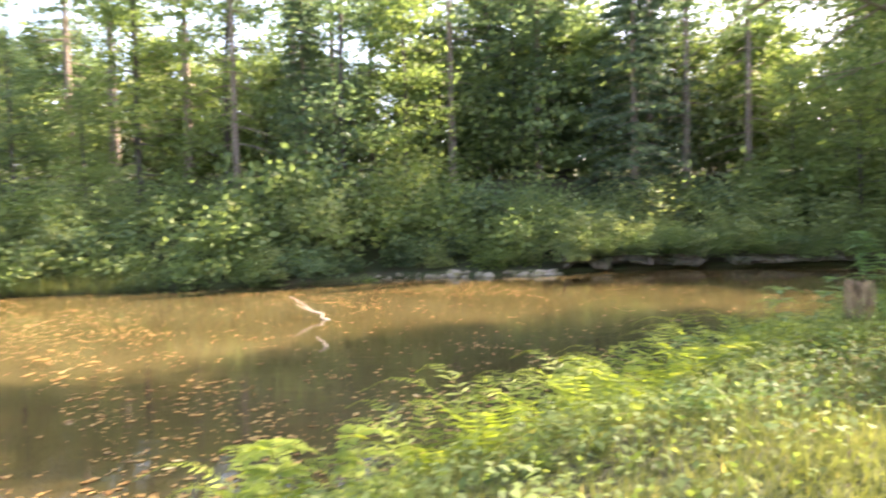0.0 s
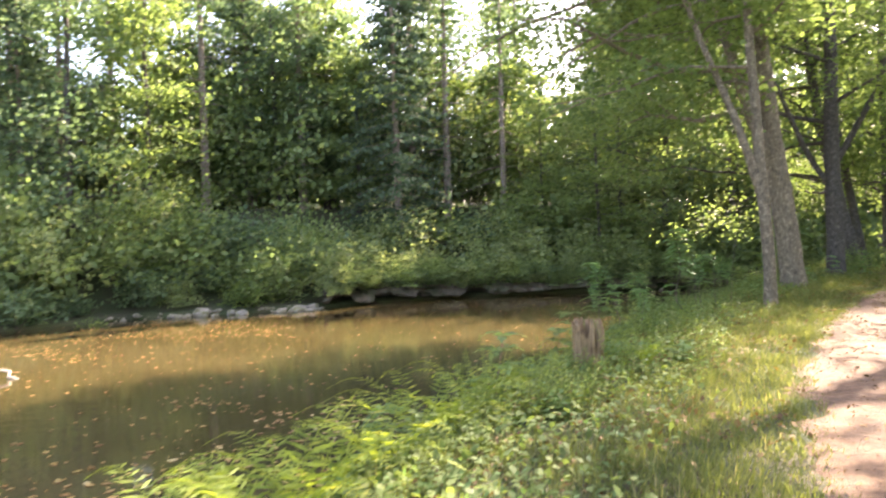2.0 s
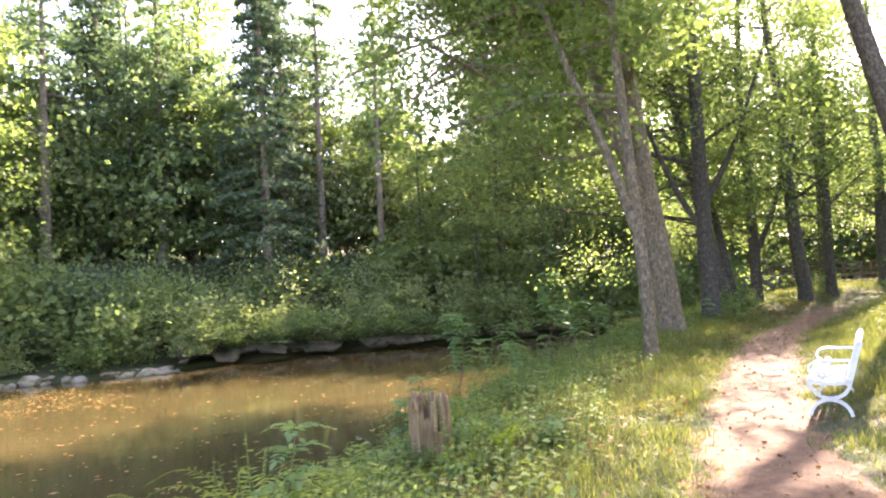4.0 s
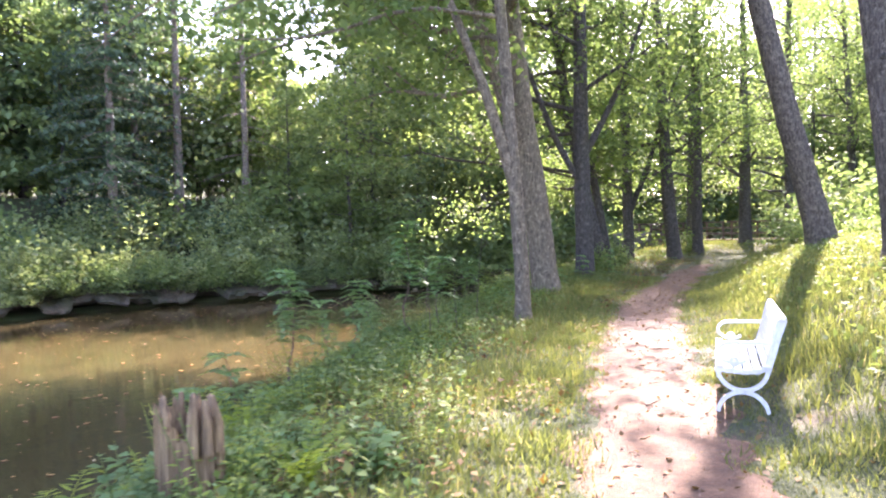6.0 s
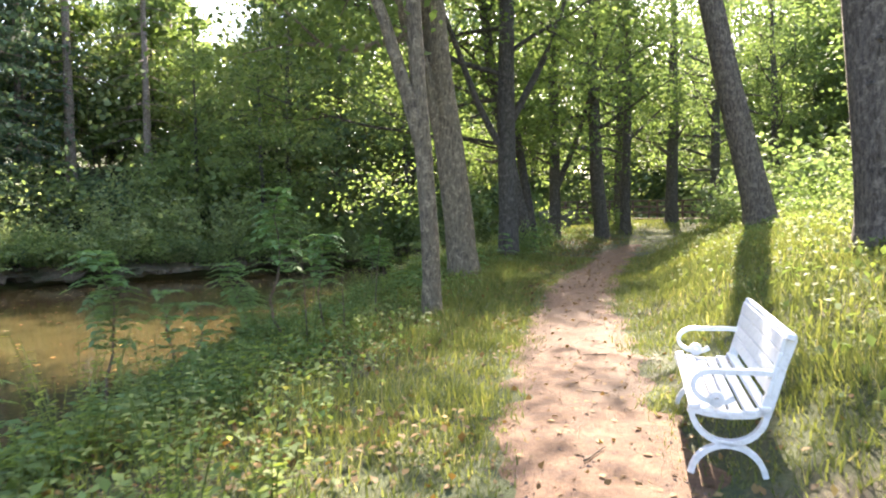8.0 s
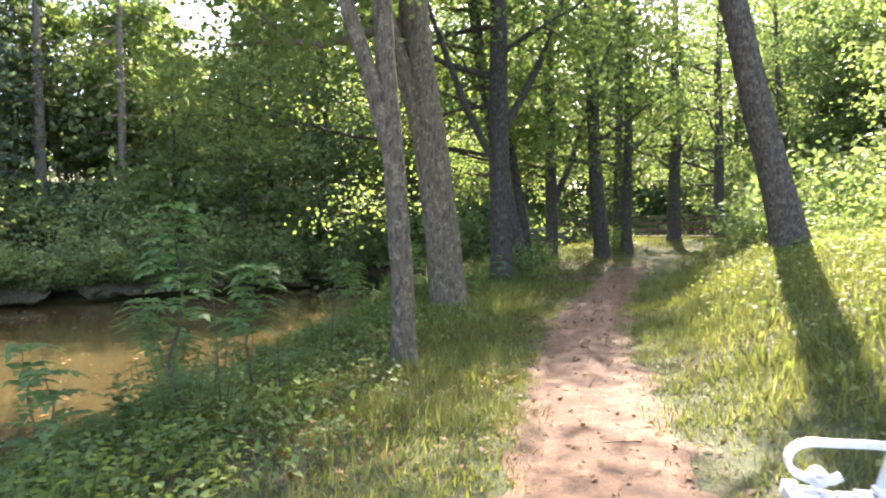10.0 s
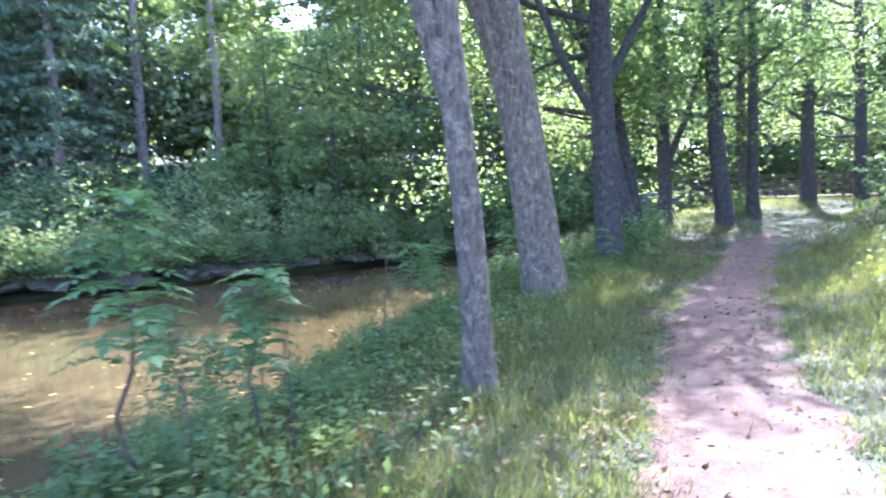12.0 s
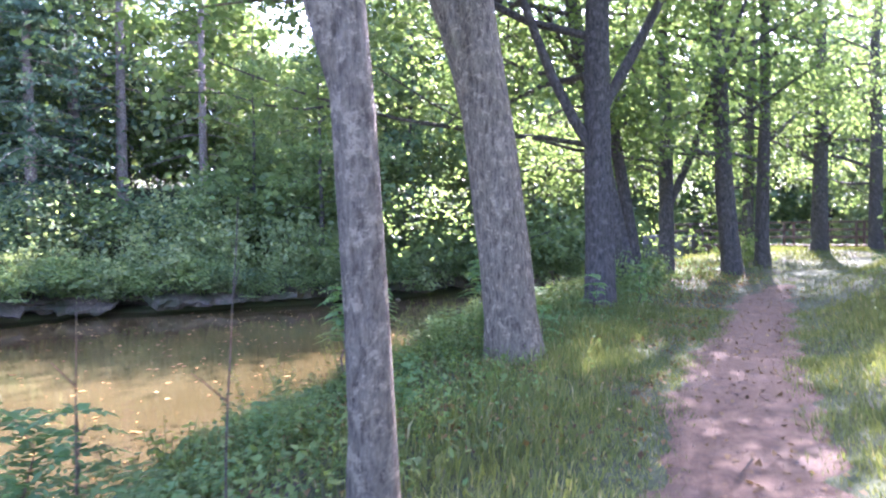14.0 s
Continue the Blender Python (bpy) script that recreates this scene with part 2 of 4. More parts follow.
def leaves(at, size, rng, up=0.6, long=1.5, droop=0.3):
    """Folded diamond leaves at the given points."""
    n = len(at)
    d = rng.normal(size=(n, 3))
    d[:, 2] = d[:, 2] * 0.6 - droop
    d /= np.linalg.norm(d, axis=1)[:, None]
    nrm = rng.normal(size=(n, 3)) * (1 - up)
    nrm[:, 2] += up
    s = np.cross(d, nrm)
    s /= np.linalg.norm(s, axis=1)[:, None] + 1e-9
    u = np.cross(s, d)
    sz = (size * (0.65 + 0.7 * rng.random(n)))[:, None]
    c = at
    v = np.stack([c - d * sz * 0.5 * long, c + s * sz * 0.5 + u * sz * 0.12, c + d * sz * 0.5 * long - u * sz * 0.1, c - s * sz * 0.5 + u * sz * 0.12], 1)
    return v.reshape(-1, 3), np.arange(4 * n).reshape(n, 4)


# ---- the lie of the land ----
BANK = np.array([(-60, -42), (-30, -18), (-10, -2.5), (-2, 3.4), (0.9, 5.7), (3.1, 7.7), (4.8, 9.4), (7.2, 11.8), (8.9, 13.6), (11, 15.7),
                 (14.2, 18.0), (18.2, 21.2), (23, 24.8), (30, 28.5), (38, 31), (48, 33), (60, 37), (120, 55)], float)
FAR = np.array([(-140, 30), (-60, 35), (-32, 37), (-23, 39), (-10, 41.5), (-2.3, 45), (7.3, 44.8), (12, 47.5), (19, 48), (28, 46.5),
                (36, 46.5), (42, 44.5), (48, 42), (60, 46), (120, 64)], float)
TRACK = np.array([(-14, -14), (-6, -6.5), (0.6, 0.2), (6.3, 5.6), (8.4, 7.8), (10.2, 9.75), (12.1, 11.35), (14.2, 12.9), (17.5, 15.4),
                  (20.9, 17.5), (25.5, 20.1), (28.7, 21.8), (33, 23.3), (40, 24.2), (60, 26)], float)


def side(px, py, line):
    """Signed distance to a line of points, positive to its left."""
    px, py = np.asarray(px, float), np.asarray(py, float)
    best, sgn = np.full(px.shape, 1e9), np.ones(px.shape)
    for (ax, ay), (bx, by) in zip(line[:-1], line[1:]):
        dx, dy = bx - ax, by - ay
        t = np.clip(((px - ax) * dx + (py - ay) * dy) / (dx * dx + dy * dy), 0, 1)
        ex, ey = px - ax - t * dx, py - ay - t * dy
        d = np.hypot(ex, ey)
        s = np.sign(dx * (py - ay) - dy * (px - ax))
        sgn = np.where(d < best - 1e-9, s, sgn)
        best = np.minimum(best, d)
    return best * np.where(sgn == 0, 1, sgn)


def wobble(x, y, s, k):
    return (np.sin(x * s + k) * np.cos(y * s * 1.13 + 2.1 * k) + 0.5 * np.sin(x * s * 2.3 + y * s * 1.7 + 3 * k)) / 1.5


def land(x, y):
    """Height of the ground."""
    x, y = np.asarray(x, float), np.asarray(y, float)
    b, f, p = side(x, y, BANK), side(x, y, FAR), side(x, y, TRACK)
    b = b + 0.35 * wobble(x, y, 0.9, 1.0)
    f = f + 0.5 * wobble(x, y, 0.5, 2.0)
    near = 0.06 * wobble(x, y, 0.7, 0.3) * smooth(0.8, 2.5, np.abs(p))
    rise = smooth(0.5, 4.5, -p) * 1.2 + smooth(5, 40, -p) * 3.0
    near = near + rise + 0.12 * smooth(1.0, 2.5, p) * smooth(12, 20, x) + smooth(22, 45, x) * 0.55 * smooth(3, -1, b)
    near = near - smooth(-0.9, 0.2, b) * 0.25
    river = WATER - 0.9
    h = near + (river - near) * smooth(-0.2, 2.6, b)
    far = (WATER + 0.25) + smooth(0.0, 14, f) * 6.4 + smooth(10, 80, f) * 6.0 + 0.3 * wobble(x, y, 0.45, 4) * smooth(1, 6, f)
    return np.where(b > 2.6, river + (far - river) * smooth(-0.9, 0.5, f), h)


def axis(lo, hi, fine, step, far):
    a = list(np.arange(lo, hi + 1e-6, fine))
    d, s = fine, hi
    while s < far:
        d *= step
        s += d
        a.append(s)
    d, s = fine, lo
    while s > -far:
        d *= step
        s -= d
        a.insert(0, s)
    return np.array(a)


def sheet(xs, ys, height):
    X, Y = np.meshgrid(xs, ys, indexing="ij")
    v = np.stack([X, Y, height(X, Y)], -1).reshape(-1, 3)
    i, j = np.meshgrid(np.arange(len(xs) - 1), np.arange(len(ys) - 1), indexing="ij")
    k = i * len(ys) + j
    return v, np.stack([k, k + len(ys), k + len(ys) + 1, k + 1], -1).reshape(-1, 4)


def z_at(x, y):
    return float(land(np.array([x]), np.array([y]))[0])


v, f = sheet(axis(-6, 36, 0.3, 1.12, 1500), axis(-4, 52, 0.3, 1.12, 1500), land)
tagged(part("ground", v, f, GROUND), "grassy earth bank, riverbed and wooded slope", "ground", kind="structure")
v, f = sheet(np.arange(-150, 121, 10.0), np.arange(-60, 81, 10.0), lambda x, y: np.full(x.shape, WATER))
tagged(part("water", v, f, RIVER), "murky brown slow river water, partly sunlit", "water", kind="structure")


def footpath():
    """The trodden strip, with ragged edges, just above the ground."""
    seg = np.hypot(*np.diff(TRACK, axis=0).T)
    s = np.concatenate([[0], np.cumsum(seg)])
    t = np.arange(0, s[-1], 0.1)
    c = np.stack([np.interp(t, s, TRACK[:, 0]), np.interp(t, s, TRACK[:, 1])], 1)
    for _ in range(40):
        c[1:-1] = (c[:-2] + 2 * c[1:-1] + c[2:]) / 4
    c = c[c[:, 0] < 30.6]
    t = t[:len(c)]
    d = np.gradient(c, axis=0)
    d /= np.linalg.norm(d, axis=1)[:, None]
    n = np.stack([-d[:, 1], d[:, 0]], 1)
    rng = np.random.default_rng(5)
    half = 0.68 * np.interp(c[:, 0], [0, 24, 28, 30.6], [1, 1, 0.75, 0.3])
    ragged = [np.convolve(rng.normal(size=len(t)), [0.2, 0.6, 1, 0.6, 0.2], "same") * 0.06 for _ in (0, 1)]
    lw = half + 0.12 * wobble(t, t * 0, 0.9, 1) + ragged[0]
    rw = half + 0.12 * wobble(t, t * 0, 1.1, 4) + ragged[1]
    u = np.linspace(0, 1, 13)
    off = lw[:, None] * (1 - u) - rw[:, None] * u
    X, Y = c[:, :1] + n[:, :1] * off, c[:, 1:] + n[:, 1:] * off
    edge = np.minimum(u, 1 - u)[None, :]
    Z = land(X, Y) + 0.028 * smooth(0, 0.12, edge) - 0.012
    v = np.stack([X, Y, Z], -1).reshape(-1, 3)
    i, j = np.meshgrid(np.arange(len(t) - 1), np.arange(12), indexing="ij")
    k = i * 13 + j
    f = np.stack([k, k + 1, k + 14, k + 13], -1).reshape(-1, 4)
    tagged(part("footpath", v, f, GRAVEL), "trodden reddish gravel footpath along the bank", "path", kind="structure")


footpath()


# ---- trees ----
def limb_path(rng, start, way, length, n=6, bend=0.25, lift=0.15):
    pts, d = [np.array(start, float)], np.array(way, float)
    d /= np.linalg.norm(d)
    for _ in range(n):
        d = d + rng.normal(size=3) * bend * 0.4 + np.array([0, 0, lift * 0.3])
        d /= np.linalg.norm(d)
        pts.append(pts[-1] + d * length / n)
    return np.array(pts)


def trunk_points(rng, height, lean, n=14, wave=0.06, upright=0.0):
    z = np.concatenate([[-0.35, -0.1, 0.1, 0.3, 0.6], np.linspace(1.2, height, n)])
    n = len(z)
    w = np.cumsum(rng.normal(size=(n, 2)) * wave, axis=0) * np.linspace(0, 1, n)[:, None]
    k = np.maximum(z, 0)
    bow = k * (1 - 0.35 * k / height) if not upright else upright * (1 - np.exp(-k / upright))
    return np.stack([lean[0] * bow + w[:, 0], lean[1] * bow + w[:, 1], z], 1)


def broadleaf(name, at, height, girth, seed, label, group, lean=(0, 0), bark=None, leaf=None, first=3.5, spread=5.5, clumps=170, per=48,
              size=0.16, sides=14, forks=(), limbs=16, clump_r=0.65, low=0.0, bias=(0, 0), reach=(), shade_clumps=50, category="tree"):
    """A broad-leaved tree: flared trunk with limbs, and a crown of leaf clumps."""
    rng = np.random.default_rng(seed)
    tree = thing(name, at, label, category, group)
    tp = trunk_points(rng, height, lean)
    z = tp[:, 2]
    r = girth * (1 - 0.8 * np.clip(z, 0, None) / height) * (1 + 0.4 * np.exp(-np.clip(z + 0.1, 0, None) / 0.22))
    bits = [tube(tp, r, sides, 0.22, rng)]
    tips = []
    for fz, fx, fy, fr, fl in forks:
        s = np.array([np.interp(fz, z, tp[:, 0]), np.interp(fz, z, tp[:, 1]), fz])
        lp = limb_path(rng, s, (fx, fy, 1.0), fl, 8, 0.12, 0.3)
        bits.append(tube(lp, np.linspace(fr, fr * 0.25, len(lp)), 9, 0.15, rng))
        tips += [lp[5], lp[-1]]
    for i in range(limbs):
        a = i * 2.4 + rng.random()
        lz = first + (height - first) * 0.85 * (i + rng.random() * 0.5) / limbs
        s = np.array([np.interp(lz, z, tp[:, 0]), np.interp(lz, z, tp[:, 1]), lz])
        k = (lz - first) / (height - first)
        ln = spread * (0.65 + 0.5 * rng.random()) * (1 - 0.55 * k)
        ln *= 1 + 0.5 * (math.cos(a) * bias[0] + math.sin(a) * bias[1])
        lp = limb_path(rng, s, (math.cos(a) + bias[0] * 0.5, math.sin(a) + bias[1] * 0.5, 0.35 + 0.5 * k - 0.25 * low), ln, 7, 0.35, 0.15 - 0.5 * low)
        r0 = max(0.03, girth * 0.32 * (1 - 0.6 * k))
        bits.append(tube(lp, np.linspace(r0, 0.012, len(lp)), 6 if sides > 10 else 4, 0.1, rng))
        tips += [lp[3], lp[4], lp[5], lp[6], lp[7]]
        for j in (3, 5):
            q = limb_path(rng, lp[j], rng.normal(size=3) * np.array([1, 1, 0.5]), ln * 0.35, 4, 0.4, 0.1)
            bits.append(tube(q, np.linspace(r0 * 0.4, 0.008, len(q)), 5 if sides > 10 else 3))
            tips += [q[2], q[-1]]
    far = []
    for rz, rx, ry, rl in reach:                 # long high limbs, added so that their leaves shade the near water
        s = np.array([np.interp(rz, z, tp[:, 0]), np.interp(rz, z, tp[:, 1]), rz])
        lp = limb_path(rng, s, (rx, ry, 0.5), rl, 8, 0.15, -0.02)
        bits.append(tube(lp, np.linspace(girth * 0.3, 0.015, len(lp)), 7, 0.1, rng))
        k = rng.uniform(2.5, 8, shade_clumps)
        at_ = np.stack([np.interp(k, np.arange(9), lp[:, i]) for i in range(3)], 1)
        far.append(at_ + rng.normal(size=at_.shape) * np.array([1.5, 1.5, 0.8]))
    v, f = clean(*join(bits))
    part("trunk", v, f, bark or BARK_GREY, tree)
    tips = np.array(tips)
    c = tips[rng.integers(0, len(tips), clumps)] + rng.normal(size=(clumps, 3)) * np.array([0.6, 0.6, 0.4]) * spread * 0.14
    c = np.vstack([c] + far)
    pts = np.repeat(c, per, axis=0)
    pts = pts + rng.normal(size=pts.shape) * np.array([1, 1, 0.42]) * clump_r
    part("crown", *leaves(pts, size, rng), leaf or LEAF_MAPLE, tree)
    return tree


def spruce(name, at, height, girth, seed, label, group, first=1.5, width=3.2, whorls=26, leaf=None, bark=None, size=0.3, dead_below=0.0, per=26, lean=(0, 0), boughs=5, upright=7.0, category="tree"):
    """A conifer: straight trunk, whorls of drooping boughs hung with needle sprays, bare snags below."""
    rng = np.random.default_rng(seed)
    tree = thing(name, at, label, category, group)
    tp = trunk_points(rng, height, lean, 12, 0.03, upright)
    z = tp[:, 2]
    r = girth * (1 - 0.9 * np.clip(z, 0, None) / height) * (1 + 0.4 * np.exp(-np.clip(z, 0, None) / 0.4))
    bits, spray = [tube(tp, r, 10, 0.12, rng)], []
    for i in range(whorls):
        wz = first + (height - first) * (i / whorls) ** 0.9
        for _ in range(boughs):
            a = rng.random() * 6.283
            ln = width * (1 - (wz - first) / (height - first)) ** 0.75 * (0.7 + 0.5 * rng.random()) + 0.3
            s = np.array([np.interp(wz, z, tp[:, 0]), np.interp(wz, z, tp[:, 1]), wz])
            k = np.linspace(0, 1, 6)[:, None]
            lp = s + k * ln * np.array([math.cos(a), math.sin(a), 0.05]) + np.array([0, 0, -0.30 * ln]) * k ** 1.6
            bare = wz < dead_below
            bits.append(tube(lp, np.linspace(0.035, 0.008, 6), 4))
            if not bare:
                m = rng.random((per, 1)) ** 0.7
                q = s + m * ln * np.array([math.cos(a), math.sin(a), 0.05]) + np.array([0, 0, -0.30 * ln]) * m ** 1.6
                sidew = rng.normal(size=(per, 1)) * 0.22 * ln * (0.3 + m * 0.7)
                q = q + sidew * np.array([-math.sin(a), math.cos(a), 0]) + np.array([0, 0, -1.0]) * rng.random((per, 1)) * 0.35
                spray.append(q)
    v, f = clean(*join(bits))
    part("trunk", v, f, bark or BARK_PINE, tree)
    part("crown", *leaves(np.vstack(spray), size, rng, 0.35, 2.6, 0.7), leaf or LEAF_NEEDLE, tree)
    return tree


def bush(name, at, w, h, seed, label, group, leaf, count=1500, size=0.2, category="bush"):
    """A shrub: several stems and an uneven mound of leaf clumps."""
    rng = np.random.default_rng(seed)
    b = thing(name, at, label, category, group)
    bits, tips = [], []
    for i in range(6):
        a = rng.random() * 6.283
        lp = limb_path(rng, (rng.normal() * 0.2, rng.normal() * 0.2, -0.3), (math.cos(a) * 0.7, math.sin(a) * 0.7, 0.9), h * (0.7 + 0.5 * rng.random()), 6, 0.5, -0.1)
        bits.append(tube(lp, np.linspace(0.035, 0.008, len(lp)), 4))
        tips.append(lp[2:])
    v, f = clean(*join(bits))
    part("stem", v, f, TWIG, b)
    n = 34
    a, q = rng.random(n) * 6.283, rng.random(n) ** 0.5
    hh = h * np.sqrt(np.clip(1 - (q * 0.9) ** 2, 0, 1)) * (0.6 + 0.55 * rng.random(n))
    c = np.stack([np.cos(a) * q * w, np.sin(a) * q * w, hh * (0.35 + 0.65 * rng.random(n))], 1)
    c = np.vstack([c, np.vstack(tips)])
    pts = c[rng.integers(0, len(c), count)] + rng.normal(size=(count, 3)) * np.array([0.2 * w, 0.2 * w, 0.13 * h])
    pts[:, 2] = np.maximum(pts[:, 2], -0.1 + 0.2 * rng.random(count))
    part("foliage", *leaves(pts, size, rng, 0.5), leaf, b)
    return b


def put(name, fn, x, y, *a, **k):
    return fn(name, (x, y, z_at(x, y) - 0.02), *a, **k)


# near bank, along the path
OVER = (-0.65, 0.8)                 # towards the river
put("maple_tree", broadleaf, 14.6, 15.82, 16, 0.155, 11, "slim grey-barked maple on the river bank", "bank trees", lean=(-0.07, 0.05),
    first=4.8, spread=3.4, clumps=130, per=60, size=0.12, clump_r=0.55, bias=OVER, low=0.5, forks=[(2.4, -0.22, 0.15, 0.105, 8)])
# reach: extra limbs over the river, added for the shade they cast on it
put("maple_tree", broadleaf, 18.2, 18.87, 21, 0.33, 12, "thick grey-barked maple with split trunk on the bank", "bank trees", lean=(-0.085, 0.06),
    first=5.2, spread=8.2, clumps=330, per=80, size=0.105, bias=(-0.85, 1.05), low=0.6, limbs=20, forks=[(2.3, -0.13, 0.10, 0.2, 12), (4.4, 0.1, 0.3, 0.13, 8)],
    reach=[(10, -0.5, 0.85, 13), (11, -0.2, 1.0, 13), (13, 0.05, 1.0, 13), (14, -0.35, 0.9, 13), (9, -0.05, 1.0, 11)], shade_clumps=120)
put("maple_tree", broadleaf, 22.9, 21.9, 20, 0.28, 13, "dark-trunked maple with spreading limbs on the bank", "bank trees", lean=(-0.03, 0.02), bark=BARK_DARK,
    first=4.4, spread=7.8, clumps=320, per=80, size=0.105, bias=(-0.62, 0.78), low=0.5, limbs=20, forks=[(3.0, -0.6, 0.4, 0.12, 7), (3.7, 0.5, -0.3, 0.12, 7)],
    reach=[(10, -0.45, 0.9, 14), (12, -0.2, 1.0, 14), (14, 0.0, 1.0, 14), (11, 0.1, 1.0, 13), (13, -0.35, 0.9, 14)], shade_clumps=120)
for x, y, g, s, ln, fk in [(26.2, 24.0, 0.25, 14, (-0.18, 0.13), ()), (27.2, 24.4, 0.17, 15, (-0.12, 0.1), ()), (30.5, 26.2, 0.24, 16, (0, 0), [(1.9, 0.35, -0.2, 0.14, 8)]),
                          (32.0, 24.9, 0.3, 17, (-0.05, 0.03), ()), (34.6, 25.5, 0.24, 18, (0.03, 0), ()), (41.5, 27.2, 0.34, 19, (0, 0), ()),
                          (45.5, 26.8, 0.3, 20, (0, 0), ()), (50.5, 25.5, 0.28, 21, (0, 0), ()), (38.5, 28.5, 0.23, 22, (0, 0), ())]:
    put("maple_tree", broadleaf, x, y, 16 + s % 3, g, s, "dark-trunked maple in the row beside the path", "bank trees", lean=ln, bark=BARK_DARK,
        first=2.8, spread=5.6, clumps=120 if x < 31 or x > 36 else 170, per=70, size=0.11, forks=fk, limbs=20, low=0.4, bias=(-0.85, 1.0) if x < 31 or x > 36 else (-0.45, 0.45),
        reach=[(9, -0.2, 1.0, 13), (11, 0.0, 1.0, 13), (12, -0.4, 0.9, 13)] if s in (14, 15) else (), shade_clumps=100)
put("larch_tree", spruce, 24.6, 15.25, 24, 0.34, 31, "dark conifer leaning over the path", "path conifers", first=8.5, width=2.6, whorls=16, bark=BARK_LARCH, leaf=LEAF_FAR, size=0.15,
    per=16, boughs=4, lean=(-0.175, 0.185), upright=60.0)
big_larch = put("larch_tree", spruce, 17.43, 10.64, 25, 0.36, 32, "thick furrowed conifer leaning on the grassy slope", "path conifers", first=8.5, width=2.6, whorls=16, bark=BARK_LARCH, leaf=LEAF_FAR, size=0.15,
    per=16, boughs=4, lean=(-0.085, 0.085), upright=40.0)
for kz, ka in [(0.9, 190), (1.5, 215), (1.9, 180), (2.4, 205), (2.9, 188), (3.4, 222), (3.9, 196), (4.5, 208)]:
    bm = bmesh.new()
    bmesh.ops.create_icosphere(bm, subdivisions=2, radius=0.055)
    for vv in bm.verts:
        vv.co += vv.co * 0.35 * noise.noise(vv.co * 30)
        vv.co.z *= 0.8
    knot = bm_part("knot", bm, BARK_DARK, big_larch, "dark branch knot", True)
    rr, lx = 0.33 * (1 - 0.9 * kz / 25), 40.0 * (1 - math.exp(-kz / 40.0))
    knot.location = (-0.085 * lx + rr * math.cos(radians(ka)), 0.085 * lx + rr * math.sin(radians(ka)), kz)

# wooded far bank
FARTREES = [(2.0, 58.2, 26, 0.36), (-13.3, 50.5, 25, 0.28), (-24, 55, 27, 0.42), (-28.5, 57, 27, 0.36), (-19, 57, 27, 0.42), (-11, 60, 26, 0.3), (-5.0, 64, 26, 0.36),
            (20.6, 57.3, 27, 0.34), (25, 56, 26, 0.3), (-33, 54, 26, 0.35), (-7.5, 58, 26, 0.3), (9.5, 62, 27, 0.34), (29, 62, 26, 0.34)]
proto = {}
for i, (x, y, h, g) in enumerate(FARTREES):
    m = pose(x, y, z_at(x, y) - 0.05, 0, 0, i * 77) @ Matrix.Diagonal((g / 0.34, g / 0.34, 1, 1))
    if "pine" not in proto:
        proto["pine"] = spruce("pine_tree", (x, y, z_at(x, y) - 0.05), 26, 0.34, 41, "tall bare-trunked pine on the far bank", "far bank pines", first=4.0, width=3.6,
                               whorls=26, dead_below=12.5, per=26, size=0.2, leaf=LEAF_DEEP, boughs=4)
    else:
        copy_thing(proto["pine"], m)
for i, (x, y, s) in enumerate([(15.8, 54.5, 1.0), (18.5, 60, 1.1), (-9, 53, 0.7), (35, 57, 0.8), (5.5, 66, 1.1)]):
    if "spruce" not in proto:
        proto["spruce"] = spruce("spruce_tree", (x, y, z_at(x, y) - 0.05), 27, 0.34, 43, "dense dark spruce on the far bank", "far bank spruces", first=1.2, width=4.4, whorls=36, per=62, size=0.17)
    else:
        copy_thing(proto["spruce"], pose(x, y, z_at(x, y) - 0.05, 0, 0, i * 101) @ Matrix.Scale(s, 4))
rng = np.random.default_rng(77)
spots = [(-40, 47, 1), (-33, 46, 0.8), (-20, 50, 0.8), (-15, 54, 0.9), (-6, 51.5, 1.05), (-1.5, 53, 0.9), (4.5, 68, 1.0), (7.5, 62, 0.9), (12, 66, 1.0), (27.5, 54, 0.5), (32, 50, 0.75),
         (37, 51, 1.2), (42, 49, 1.2), (35, 48.6, 0.8), (29.5, 48.8, 0.6), (40, 47, 1.0), (46, 48, 1.0), (51, 49, 1.0), (57, 50, 1.0), (-50, 48, 1), (40, 60, 1.2), (30, 70, 1.2), (14, 72, 1.2), (0, 74, 1.2), (-14, 72, 1.2), (-28, 68, 1.2), (-44, 62, 1.2),
         (50, 62, 1.2), (62, 58, 1.2), (70, 52, 1.1), (22, 66, 1.1), (-27, 47, 0.6), (-36, 51, 0.75), (-22, 46.5, 0.45), (-45, 56, 0.9), (-30, 62, 0.8), (-62, 54, 1.2), (-80, 50, 1.2), (8, 82, 1.4)]
kinds = [LEAF_FAR, LEAF_DEEP, LEAF_LIGHT, LEAF_PALE]
words = ["green broad-leaved tree", "deep green broad-leaved tree", "sunlit light green broad-leaved tree", "pale grey-green willow"]
